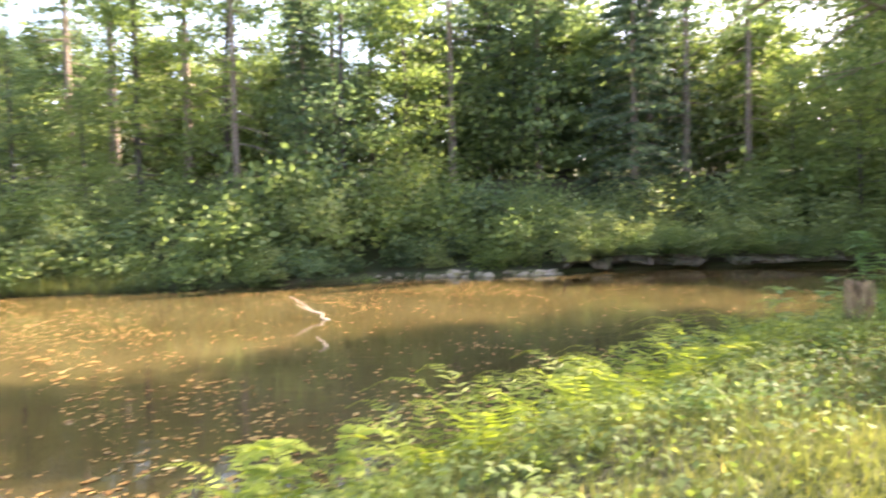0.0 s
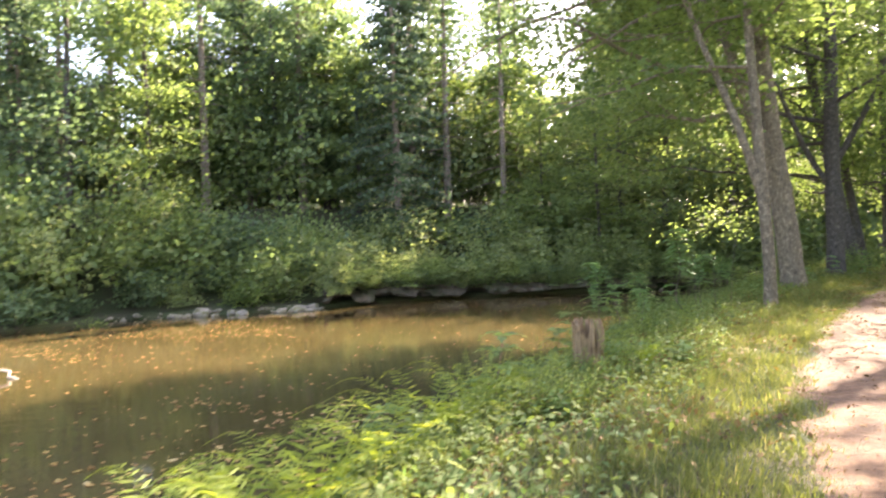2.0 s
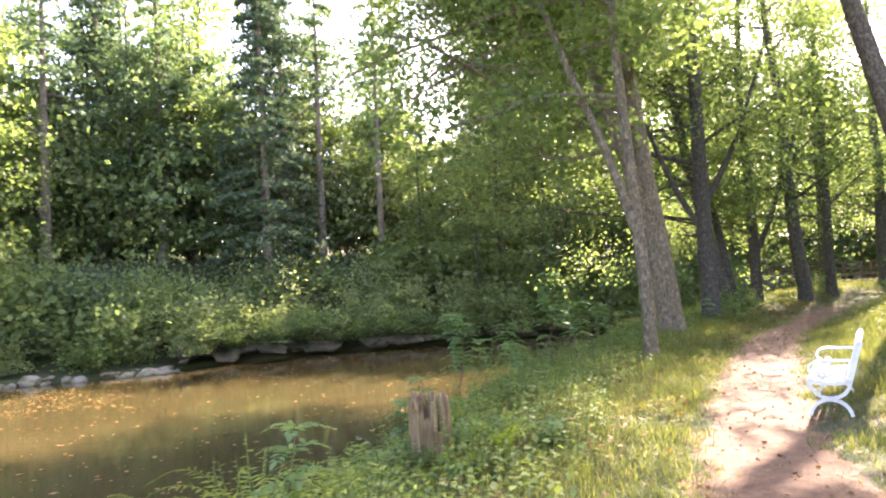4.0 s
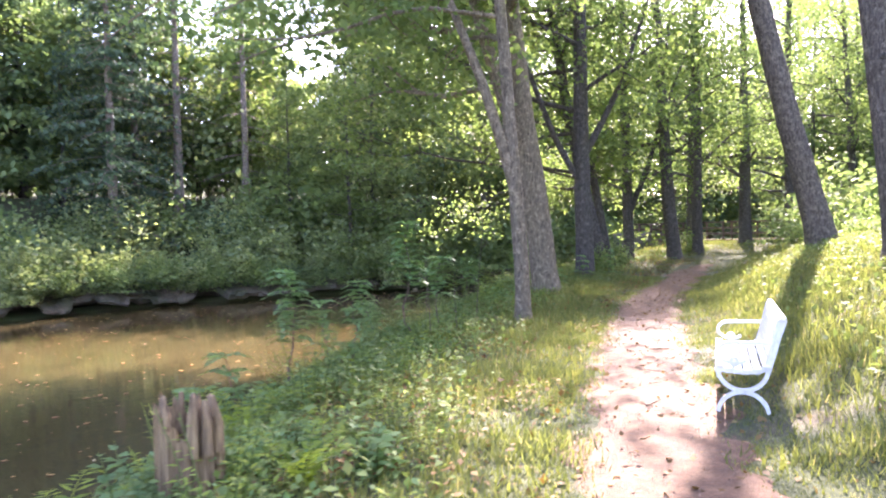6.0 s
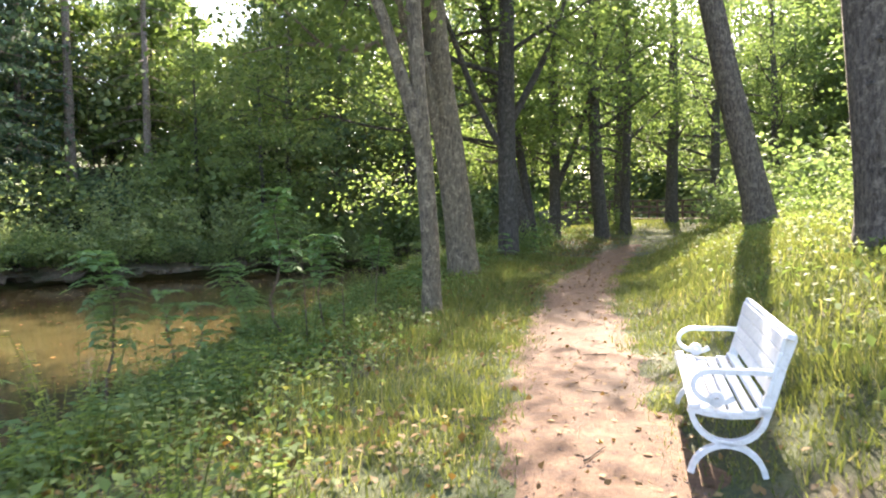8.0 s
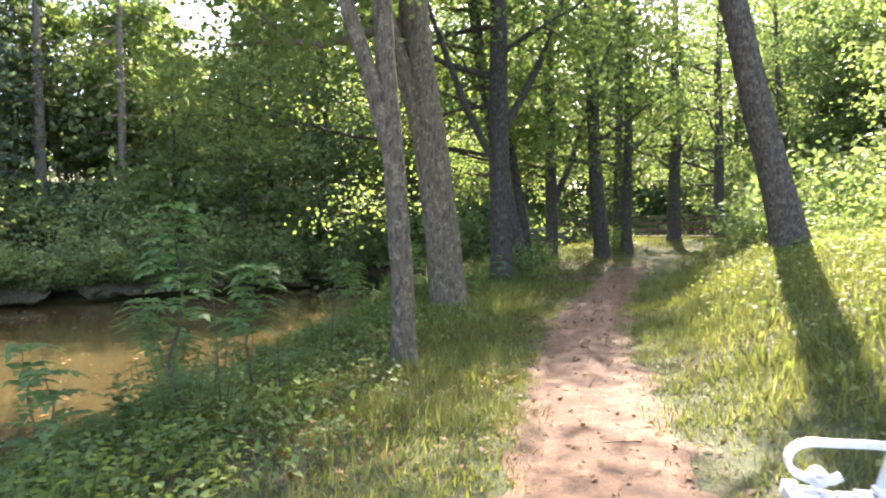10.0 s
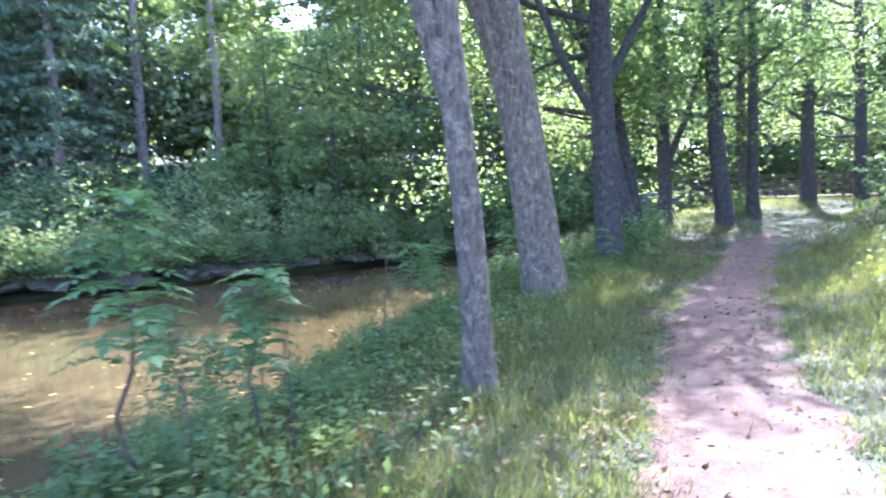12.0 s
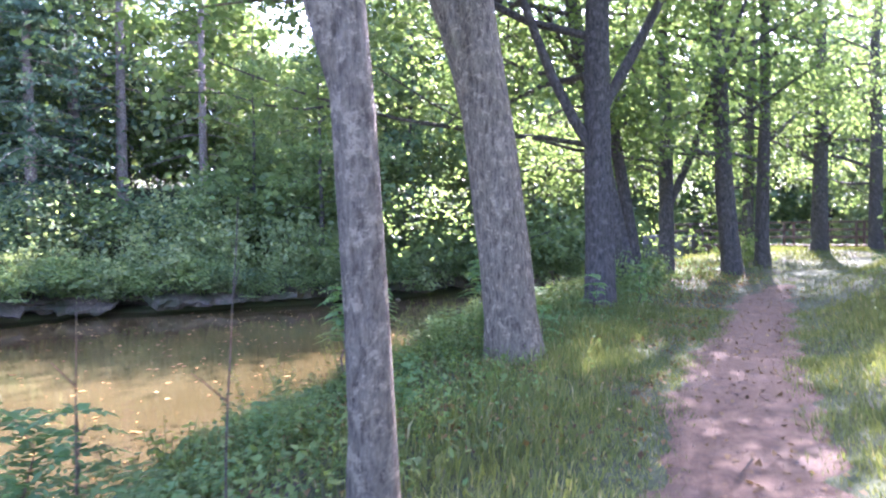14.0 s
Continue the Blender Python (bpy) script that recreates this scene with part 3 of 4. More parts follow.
for i, (x, y, s) in enumerate(spots):
    k = [1, 0, 2, 0, 1, 2, 0, 1, 3, 0, 3, 1][i % 12] if y < 60 else [2, 0, 2, 1][i % 4]
    key = "broad%d" % k
    if key not in proto:
        proto[key] = broadleaf("broadleaf_tree", (x, y, z_at(x, y) - 0.05), 20, 0.24, 50 + k, words[k] + " on the wooded far bank", "far bank trees", bark=BARK_DARK, leaf=kinds[k],
                               first=1.8, spread=5.0, clumps=230, per=24, size=0.207, sides=6, clump_r=0.8, low=0.5, limbs=20)
    else:
        copy_thing(proto[key], pose(x, y, z_at(x, y) - 0.05, 0, 0, i * 63) @ Matrix.Scale(s * (1.0 + 0.3 * rng.random()), 4))

# deeper rows of the far wood, leaf to the ground
wr = np.random.default_rng(78)
deep = {}
for i in range(64):
    x, y = -70 + 2.3 * i + 3.0 * (wr.random() - 0.5), [59, 66, 63, 72, 61, 78][i % 6] + 3 * wr.random()
    if any(abs(x - tx) < 1.6 and y < ty for tx, ty in ((2.0, 58.2), (20.6, 57.3), (-13.3, 50.5))):
        y += 6
    k = [2, 0, 2, 1, 0][i % 5]
    m = pose(x, y, z_at(x, y) - 0.05, 0, 0, i * 97) @ Matrix.Scale(0.5 + 0.24 * wr.random(), 4)
    if k in deep:
        copy_thing(deep[k], m)
    else:
        deep[k] = broadleaf("broadleaf_tree", (x, y, z_at(x, y) - 0.05), 22, 0.24, 60 + k, words[k] + " deep in the far wood", "far wood trees", bark=BARK_DARK, leaf=kinds[k],
                            first=0.8, spread=6.5, clumps=330, per=12, size=0.45, sides=6, clump_r=1.0, low=0.5, limbs=16)

for i, (x, y, s) in enumerate([(12, 64, 0.85), (9, 70, 0.95), (-3, 66, 0.9)]):
    copy_thing(deep[[1, 0, 2][i % 3]], pose(x, y, z_at(x, y) - 0.05, 0, 0, i * 53) @ Matrix.Scale(s, 4))

# bushes down to the far waterline
seg = np.hypot(*np.diff(FAR, axis=0).T)
run = np.concatenate([[0], np.cumsum(seg)])
protob = []
for k in range(6):
    protob.append(bush("bush", (0, 0, -50), 1.9, 2.6, 90 + k, ["dense green bush", "deep green bush", "light green bush", "grey-green willow bush", "dark bramble bush", "leafy hazel bush"][k] + " above the far waterline",
                       "far bank bushes", [LEAF_FAR, LEAF_DEEP, LEAF_LIGHT, LEAF_PALE, LEAF_FAR, LEAF_PALE][k], 1400, 0.17))
used = set()
t = 78.0
i = 0
while t < run[-1] - 45:
    for back, sc in ((-0.2, 0.6), (-0.1, 0.75), (1.6, 0.95), (3.8, 1.1), (7.0, 1.2)):
        tt = t + rng.random() * 1.6
        x, y = np.interp(tt, run, FAR[:, 0]), np.interp(tt, run, FAR[:, 1])
        x2, y2 = np.interp(tt + 0.5, run, FAR[:, 0]), np.interp(tt + 0.5, run, FAR[:, 1])
        dx, dy = (x2 - x) * 2, (y2 - y) * 2
        if back == -0.2 and i % 3 != 0:
            continue
        off = back + 0.5 * rng.normal() + (0.0 if back >= 1 or x < 8.5 else (1.2, -0.1, 0.2)[i % 3])
        if back < 1 and (-3.5 < x < 8.5 or x < -17):
            continue
        px, py = x - dy * off, y + dx * off
        k = int(rng.integers(0, 6))
        # pale willow leaves favoured here; their lighter colour also stands in for sunlight
        if 6 < x < 34 and back < 3:
            k = (3, 5, 3, 2, 5, 0)[k]
        s = sc * (0.6 + 0.75 * rng.random())
        m = pose(px, py, z_at(px, py) + (0.0 if back > 1 else 0.1) + (1.2 if back < 2 and 8.5 < x < 44 else 0.0), 0, 0, rng.random() * 360) @ Matrix.Diagonal((s, s, s * (0.8 + 0.4 * rng.random()), 1))
        if k not in used:
            used.add(k)
            protob[k].matrix_basis = m
        else:
            copy_thing(protob[k], m)
    t += 2.9
    i += 1
# taller growth up the far slope
tall = {}
for i in range(46):
    tt = 80.0 + (run[-1] - 45 - 80) * (i + rng.random()) / 46
    x, y = np.interp(tt, run, FAR[:, 0]), np.interp(tt, run, FAR[:, 1])
    px, py = x + 2 * rng.normal(), y + 12 + 22 * rng.random()
    s = 0.75 + 0.6 * rng.random()
    k = [2, 0, 1, 3, 0][i % 5]
    m = pose(px, py, z_at(px, py) - 0.1, 0, 0, rng.random() * 360) @ Matrix.Diagonal((s, s, s * (0.9 + 0.3 * rng.random()), 1))
    if k in tall:
        copy_thing(tall[k], m)
    else:
        tall[k] = bush("tall_shrub", (0, 0, 0), 3.7, 8.0, 130 + k, ["tall green hazel shrub", "tall pale willow shrub", "tall light green shrub", "tall grey-green willow shrub"][k] + " on the far slope",
                       "far slope shrubs", [LEAF_FAR, LEAF_PALE, LEAF_LIGHT, LEAF_PALE][k], 2600, 0.21, category="shrub")
        tall[k].matrix_basis = m
# overhanging shrubs close to the far water
for i in range(30):
    tt = 82.0 + (run[-1] - 47 - 82) * (i + wr.random()) / 30
    x, y = np.interp(tt, run, FAR[:, 0]), np.interp(tt, run, FAR[:, 1])
    px, py = x + wr.normal(), y + 2.6 + 3.5 * wr.random()
    s = 0.36 + 0.3 * wr.random()
    copy_thing(tall[[3, 1, 3, 2, 0][i % 5]], pose(px, py, z_at(px, py) - 0.1, 0, 0, wr.random() * 360) @ Matrix.Diagonal((s * 1.15, s * 1.15, s * (0.8 + 0.4 * wr.random()), 1)))


# ---- bench ----
def box(bm, size, m, bevel=0.004):
    q = bmesh.ops.create_cube(bm, size=1.0, matrix=m @ Matrix.Diagonal((*size, 1)))
    bmesh.ops.bevel(bm, geom=list({e for vv in q["verts"] for e in vv.link_edges}), offset=bevel, segments=1, affect="EDGES")


def strap(pts, w, th, n=1):
    """A flat cast bar that follows points in the y-z plane."""
    pts = np.asarray(pts, float)
    d = np.gradient(pts, axis=0)
    d /= np.linalg.norm(d, axis=1)[:, None]
    nrm = np.stack([-d[:, 1], d[:, 0]], 1)
    v = []
    for p, q in zip(pts, nrm):
        for sx, sn in ((-1, -1), (1, -1), (1, 1), (-1, 1)):
            v.append((sx * w / 2, p[0] + q[0] * sn * th / 2, p[1] + q[1] * sn * th / 2))
    f = [[0, 1, 2, 3]]
    for i in range(len(pts) - 1):
        for k in range(4):
            f.append([i * 4 + k, i * 4 + (k + 1) % 4, i * 4 + 4 + (k + 1) % 4, i * 4 + 4 + k])
    e = (len(pts) - 1) * 4
    f.append([e + 3, e + 2, e + 1, e])
    return np.array(v), np.array(f)


def arc(cy, cz, ry, rz, a0, a1, n=14):
    a = np.radians(np.linspace(a0, a1, n))
    return np.stack([cy + ry * np.cos(a), cz + rz * np.sin(a)], 1)


def bench(at, turn, length=1.5):
    """White slatted garden bench. Its own x runs along the seat, y from front to back."""
    b = thing("bench", at, "white-painted slatted bench with cast end frames and scrolled arms", "bench", turn=turn)
    for x in (0.03, length - 0.03):
        bits = [strap(arc(0.215, -0.015, 0.2, 0.2, 172, 8), 0.045, 0.032),
                strap(arc(0.215, 0.395, 0.2, 0.2, 188, 352), 0.045, 0.032),
                strap([(0.0, 0.385), (0.1, 0.365), (0.22, 0.355), (0.34, 0.365), (0.42, 0.40)], 0.045, 0.04),
                strap([(0.40, 0.36), (0.44, 0.5), (0.48, 0.65), (0.53, 0.80)], 0.045, 0.06),
                strap(np.vstack([[(0.455, 0.60), (0.36, 0.605), (0.22, 0.60)], arc(0.14, 0.515, 0.115, 0.085, 90, 270, 12), [(0.2, 0.43), (0.245, 0.455)]]), 0.05, 0.028)]
        e = part("end_frame", *join(bits), PAINT, b, "white cast-iron end frame", shade=False)
        e.location.x = x
        s = arc(0.235, 0.462, 0.03, 0.03, 0, 360, 12)
        sc = part("scroll", *strap(s, 0.05, 0.03), PAINT, e, shade=False)
        sc.location = (0, -0.085, -0.02)
    for i in range(6):
        bm = bmesh.new()
        box(bm, (length, 0.062, 0.026), Matrix.Identity(4), 0.005)
        o = bm_part("seat_slat", bm, PAINT, b)
        y = 0.035 + i * 0.073
        o.matrix_basis = pose(length / 2, y, 0.395 - 0.05 * math.sin(math.pi * (y / 0.42)) + 0.018, 0)
    for i in range(4):
        bm = bmesh.new()
        box(bm, (length, 0.022, 0.082), Matrix.Identity(4), 0.005)
        o = bm_part("back_slat", bm, PAINT, b)
        k = (i + 0.7) / 4.2
        o.matrix_basis = pose(length / 2, 0.405 + 0.085 * k + 0.008, 0.46 + 0.35 * k, -14, 0, 0)
    bm = bmesh.new()
    box(bm, (length + 0.06, 0.05, 0.04), Matrix.Identity(4), 0.008)
    o = bm_part("top_rail", bm, PAINT, b)
    o.matrix_basis = pose(length / 2, 0.525, 0.81, -14)
    return b


bench((12.67, 10.84, z_at(11.9, 9.95)), 212.0)


# ---- stump ----
def stump(at):
    """Rotten stump: two thick standing prongs with a cleft, deep grooves down the sides."""
    rng = np.random.default_rng(8)
    s = thing("tree_stump", at, "splintered weathered tree stump among the bank plants", "stump")
    n, rings = 72, 16
    ang = np.linspace(0, 2 * np.pi, n, endpoint=False)
    jag = np.repeat(rng.random(n // 6), 6) * 0.6 + np.repeat(rng.random(n // 2), 2) * 0.4
    groove = 0.05 * np.sin(ang * 9 + 1) + 0.035 * np.sin(ang * 17 + 2) + 0.03 * rng.normal(size=n)
    ridge = 1 + 0.12 * np.sin(ang * 2 + 1.2) + groove
    top = 0.42 + 0.045 * np.cos(2 * (ang - 2.5)) + 0.05 * np.cos(ang - 2.6) + 0.36 * jag ** 1.6 + 0.025 * rng.normal(size=n)
    v = []
    for k in np.linspace(0, 1, rings):
        r = (0.19 + 0.12 * math.exp(-k * 6)) * (1 + (ridge - 1) * (0.6 + 0.7 * k)) * (1 - 0.05 * k)
        tw = 0.10 * k
        v.append(np.stack([r * np.cos(ang + tw), r * np.sin(ang + tw), -0.25 + k * (top + 0.25)], 1))
    for rr, dz in ((0.15, 0.03), (0.12, 0.16), (0.04, 0.34)):
        v.append(np.stack([rr * ridge * np.cos(ang + 0.1), rr * ridge * np.sin(ang + 0.1), np.maximum(top - dz - 0.05 * rng.random(n), 0.05)], 1))
    v = np.array(v).reshape(-1, 3)
    i, j = np.meshgrid(np.arange(rings + 2), np.arange(n), indexing="ij")
    f = np.stack([i * n + j, i * n + (j + 1) % n, (i + 1) * n + (j + 1) % n, (i + 1) * n + j], -1).reshape(-1, 4)
    part("trunk", v, f, STUMP_WOOD, s, shade=False)
    for k in range(8):
        a = 2.5 + 0.8 * k + 0.3 * rng.normal()
        c = np.array([0.165 * math.cos(a), 0.165 * math.sin(a), 0.32])
        p = np.array([c, c + (0.005, 0.0, 0.22), c + (0.02 * rng.normal(), 0.02 * rng.normal(), 0.30 + 0.08 * rng.random())])
        part("splinter", *clean(*tube(p, [0.045, 0.035, 0.018], 5, 0.5, rng)), STUMP_WOOD, s)


stump((7.35, 11.15, z_at(7.35, 11.15)))


# ---- woods around: beyond the bridge, up the slope and behind ----
def wood(spots, leafkey, base):
    for i, (x, y, s) in enumerate(spots):
        k = leafkey[i % len(leafkey)]
        copy_thing(proto["broad%d" % k], pose(x, y, z_at(x, y) - 0.05, 0, 0, base + i * 71) @ Matrix.Scale(s * (0.85 + 0.3 * rng.random()), 4))


wood([(30, 10.5, 0.6), (35, 13.0, 0.75), (27, 4.5, 0.7), (41, 15.5, 0.8), (33, 6, 0.7), (38, 9, 0.8), (46, 17.5, 0.8), (58, 24, 0.9), (63, 30, 1), (56, 17, 0.8), (66, 20, 1), (74, 26, 1.1), (80, 36, 1.1), (72, 14, 1), (60, 8, 0.8), (50, 10, 0.7), (84, 8, 1.1), (95, 24, 1.2), (92, 44, 1.2), (44, 4, 0.75),
      (36, 0, 0.75), (54, 0, 0.9), (70, -2, 1), (48, -10, 0.9), (30, -8, 0.8), (22, -10, 0.8), (64, 38, 0.7), (80, 20, 1.5), (84, 30, 1.5), (78, 42, 1.4), (90, 14, 1.6), (88, 38, 1.6), (96, 26, 1.7), (76, 6, 1.4), (66, 12, 1.2), (56, 22, 0.9), (61, 33, 0.9), (53, 18, 0.85), (68, 29, 1.0), (64, 25, 1.0), (59, 28, 0.8), (54, 41, 0.7), (70, 44, 0.8), (78, 52, 1)], [2, 0, 2, 0, 1], 10)
wood([(10, -12, 0.9), (-4, -17, 1), (-20, -24, 1), (-40, -34, 1.1), (16, -26, 1.1), (-100, 44, 1.4)], [0, 1, 2], 40)

for i, (x, y) in enumerate([(66, 28), (72, 34), (68, 40), (76, 22), (82, 46), (62, 46), (86, 34), (74, 50), (70, 18), (80, 12), (92, 28), (60, 52), (64, 10), (88, 54)]):
    copy_thing(deep[[0, 2, 1][i % 3]], pose(x, y, z_at(x, y) - 0.05, 0, 0, i * 83) @ Matrix.Scale(0.8 + 0.4 * wr.random(), 4))

# bushes under the trees beyond the path
for i, (x, y, s) in enumerate([(29, 15.5, 0.7), (31, 17.5, 0.6), (34, 19, 0.6), (37, 16, 0.9), (41, 19, 0.8), (46, 21, 0.9), (52, 20, 1.0), (56, 27, 0.9), (60, 22, 1.1), (33, 12, 0.8), (28, 10, 0.7), (24, 8, 0.6),
                               (40, 11, 1.0), (48, 14, 1.1), (66, 33, 1.1), (70, 38, 1.2), (58, 44, 1.0), (50, 45, 0.9), (64, 48, 1.2), (23, 4, 0.8), (19, 3, 0.8), (31, 5, 1.0), (20.5, 11.6, 0.35), (26.8, 15.0, 0.4),
                               (27.5, 17.0, 0.35), (22, 9.4, 0.45), (19.2, 7.0, 0.5), (56, 31, 2.0), (62, 27, 2.4), (60, 19, 2.2), (66, 34, 2.6), (68, 23, 2.6), (54, 14, 1.8), (74, 30, 2.8), (72, 17, 2.8), (46, 6, 1.6), (40, 3, 1.5), (58, 38, 1.8), (29.0, 26.9, 0.35), (27.6, 24.8, 0.3), (24.2, 22.8, 0.25), (25.4, 23.6, 0.25), (36.5, 27.2, 0.4), (21.5, 23.5, 0.3)]):
    copy_thing(protob[[2, 0, 5, 2, 0][i % 5]], pose(x, y, z_at(x, y) - 0.03, 0, 0, i * 57) @ Matrix.Scale(s, 4))


# ---- rock ledge and shore stones of the far bank ----
def rock_mesh(seed, n=10):
    bm = bmesh.new()
    bmesh.ops.create_icosphere(bm, subdivisions=2, radius=1.0)
    for vv in bm.verts:
        c = vv.co.copy()
        k = noise.noise(c * 1.3 + Vector((seed * 3.1, 0, seed))) * 0.45 + noise.noise(c * 3.1 + Vector((0, seed, 0))) * 0.15
        vv.co = Vector((c.x, c.y, c.z * 0.62)) * (1 + k)
    return bm


stones = []
for k in range(5):
    stones.append(tagged(bm_part("shore_stone", rock_mesh(k), SHORE_ROCK, smooth_shade=False), "pale weathered stone at the far waterline", "rock", "shore stones"))
rs = np.random.default_rng(4)
for i in range(96):
    u = rs.random()
    x = -3.4 + 12.0 * u
    y = np.interp(x, FAR[:, 0], FAR[:, 1]) - 0.9 + 1.3 * rs.random()
    s = 0.16 + 0.34 * rs.random() ** 2
    m = pose(x, y, WATER + 0.03 + 0.3 * max(0, y - np.interp(x, FAR[:, 0], FAR[:, 1]) + 0.3), 0, 0, rs.random() * 360) @ Matrix.Scale(s, 4)
    if i < 5:
        stones[i].matrix_basis = m
    else:
        copy_thing(stones[i % 5], m)


copy_thing(stones[0], pose(32.4, 45.4, WATER + 0.02, 0, 0, 40) @ Matrix.Scale(0.3, 4))


def ledge():
    """Undercut sandstone shelf along the water: broken blocks with hollows under it."""
    t = np.arange(8.6, 44.0, 0.16)
    y0 = np.interp(t, FAR[:, 0], FAR[:, 1])
    prof = [(1.3, -0.5), (1.2, 0.1), (0.9, 0.3), (0.2, 0.42), (-0.45, 0.5), (-0.7, 0.62), (-0.72, 0.8), (-0.6, 0.95), (-0.35, 1.05), (-0.3, 1.3), (-0.15, 1.5), (0.3, 1.65), (1.0, 1.8), (2.2, 1.9)]
    v = []
    for x, y in zip(t, y0):
        w = 0.55 * float(wobble(np.array(x), np.array(0.0), 0.9, 2)) + 0.4 * float(wobble(np.array(x), np.array(3.0), 2.6, 1))
        hollow = max(0.0, 1.4 * noise.noise(Vector((x * 0.45, 7.1, 0))) + 0.7 * noise.noise(Vector((x * 1.3, 2.2, 0))))
        rise = 0.75 + 0.6 * noise.noise(Vector((x * 0.35, 3.3, 0)))
        for k, (py, pz) in enumerate(prof):
            block = noise.cell(Vector((x * 0.75 + 0.3 * noise.noise(Vector((x, k, 0))), k * 0.4, 1.5))) - 0.5
            q = noise.noise(Vector((x * 0.8, k * 0.5, 0.3))) * 0.4 + noise.noise(Vector((x * 2.6, k * 0.9, 5.3))) * 0.28 + 0.35 * block * (k > 3)
            hz = pz * rise + (min(0.55, hollow) if 1 <= k <= 4 else 0.25 * min(0.5, hollow) * (k < 7))
            v.append((x + 0.1 * q, y + py + w * 0.7 + q, WATER + hz + 0.22 * q + 0.1 * block))
    n = len(prof)
    i, j = np.meshgrid(np.arange(len(t) - 1), np.arange(n - 1), indexing="ij")
    k = i * n + j
    f = np.stack([k, k + n, k + n + 1, k + 1], -1).reshape(-1, 4)
    tagged(part("rock_ledge", np.array(v), f, ROCK, shade=False), "undercut mossy sandstone ledge along the far water", "rock", kind="structure")


ledge()
# small growth draped over the ledge
for i in range(64):
    x = 8.8 + 35 * (i + wr.random()) / 64
    y = np.interp(x, FAR[:, 0], FAR[:, 1]) - 0.55 + 0.5 * wr.random()
    sc = 0.28 + 0.24 * wr.random()
    copy_thing(protob[(3, 5, 1, 0, 4)[i % 5]], pose(x, y, WATER + 0.65 + 0.75 * wr.random(), 0, 0, wr.random() * 360) @ Matrix.Diagonal((sc * 1.2, sc * 0.9, sc, 1)))


# ---- bridge ----
def bridge(a, b, z):
    """Timber footbridge with plank deck and railings."""
    a, b = Vector((*a, z)), Vector((*b, z))
    ln = (b - a).length
    turn = math.degrees(math.atan2(b.y - a.y, b.x - a.x))
    br = thing("footbridge", tuple(a), "brown timber footbridge with railings over the river", "bridge", turn=turn)

    def beam(name, size, at):
        bm = bmesh.new()
        box(bm, size, Matrix.Identity(4), 0.01)
        o = bm_part(name, bm, BRIDGE_WOOD, br)
        o.location = at
        return o
    for y in (-0.8, 0.8):
        beam("girder", (ln, 0.2, 0.3), (ln / 2, y * 0.8, -0.2))
        beam("handrail", (ln, 0.1, 0.08), (ln / 2, y, 1.08))
        beam("middle_rail", (ln, 0.06, 0.12), (ln / 2, y, 0.72))
        beam("lower_rail", (ln, 0.06, 0.12), (ln / 2, y, 0.36))
        for i in range(8):
            beam("post", (0.11, 0.11, 1.1), (0.2 + i * (ln - 0.4) / 7, y, 0.53))
    for i in range(int(ln / 0.2)):
        beam("plank", (0.185, 1.9, 0.05), (0.1 + i * 0.2, 0, -0.02))


bridge((47.8, 26.6), (45.2, 37.6), 0.85)
bm = bmesh.new()
box(bm, (2.6, 2.4, 3.4), Matrix.Identity(4), 0.08)
o = tagged(bm_part("bridge_abutment", bm, CONCRETE), "dark stone block abutment at the bridge end", "abutment")
o.matrix_basis = pose(44.6, 36.6, -0.35, 0, 0, 12)


# ---- dead branches in the water ----
def branch(name, a, b, r, seed, label, sides=()):
    rng = np.random.default_rng(seed)
    k = np.linspace(0, 1, 9)[:, None]
    a, b = np.array(a), np.array(b)
    p = a + (b - a) * k + rng.normal(size=(9, 3)) * 0.022 * np.linalg.norm(b - a) * np.sin(k * 3.14) * np.array([1, 1, 0.6])
    br = thing(name, tuple(a), label, "branch")
    part("stem", *clean(*tube(p - a, np.linspace(r, r * 0.35, 9), 7, 0.2, rng)), DEAD_WOOD, br)
    for s in sides:
        q = limb_path(rng, p[s] - a, b - a + rng.normal(size=3), np.linalg.norm(b - a) * 0.3, 4, 0.3)
        part("twig", *clean(*tube(q, np.linspace(r * 0.5, 0.008, len(q)), 5)), DEAD_WOOD, br)


branch("dead_branch", (-2.85, 27.0, WATER - 0.15), (-4.8, 28.2, WATER + 0.8), 0.055, 3, "bleached bare branch sticking out of the river", (4,))
branch("dead_branch", (-2.1, 21.4, WATER - 0.1), (-2.6, 22.0, WATER + 0.25), 0.04, 4, "short bleached stick lying in the river")


# ---- plants of the near bank ----
def leaflet(v, f, base, way, nrm, ln, w):
    s = np.cross(way, nrm)
    s /= np.linalg.norm(s) + 1e-9
    n = len(v)
    v += [base, base + way * ln * 0.45 + s * w * 0.5 + nrm * w * 0.15, base + way * ln, base + way * ln * 0.45 - s * w * 0.5 + nrm * w * 0.15]
    f.append([n, n + 1, n + 2, n + 3])


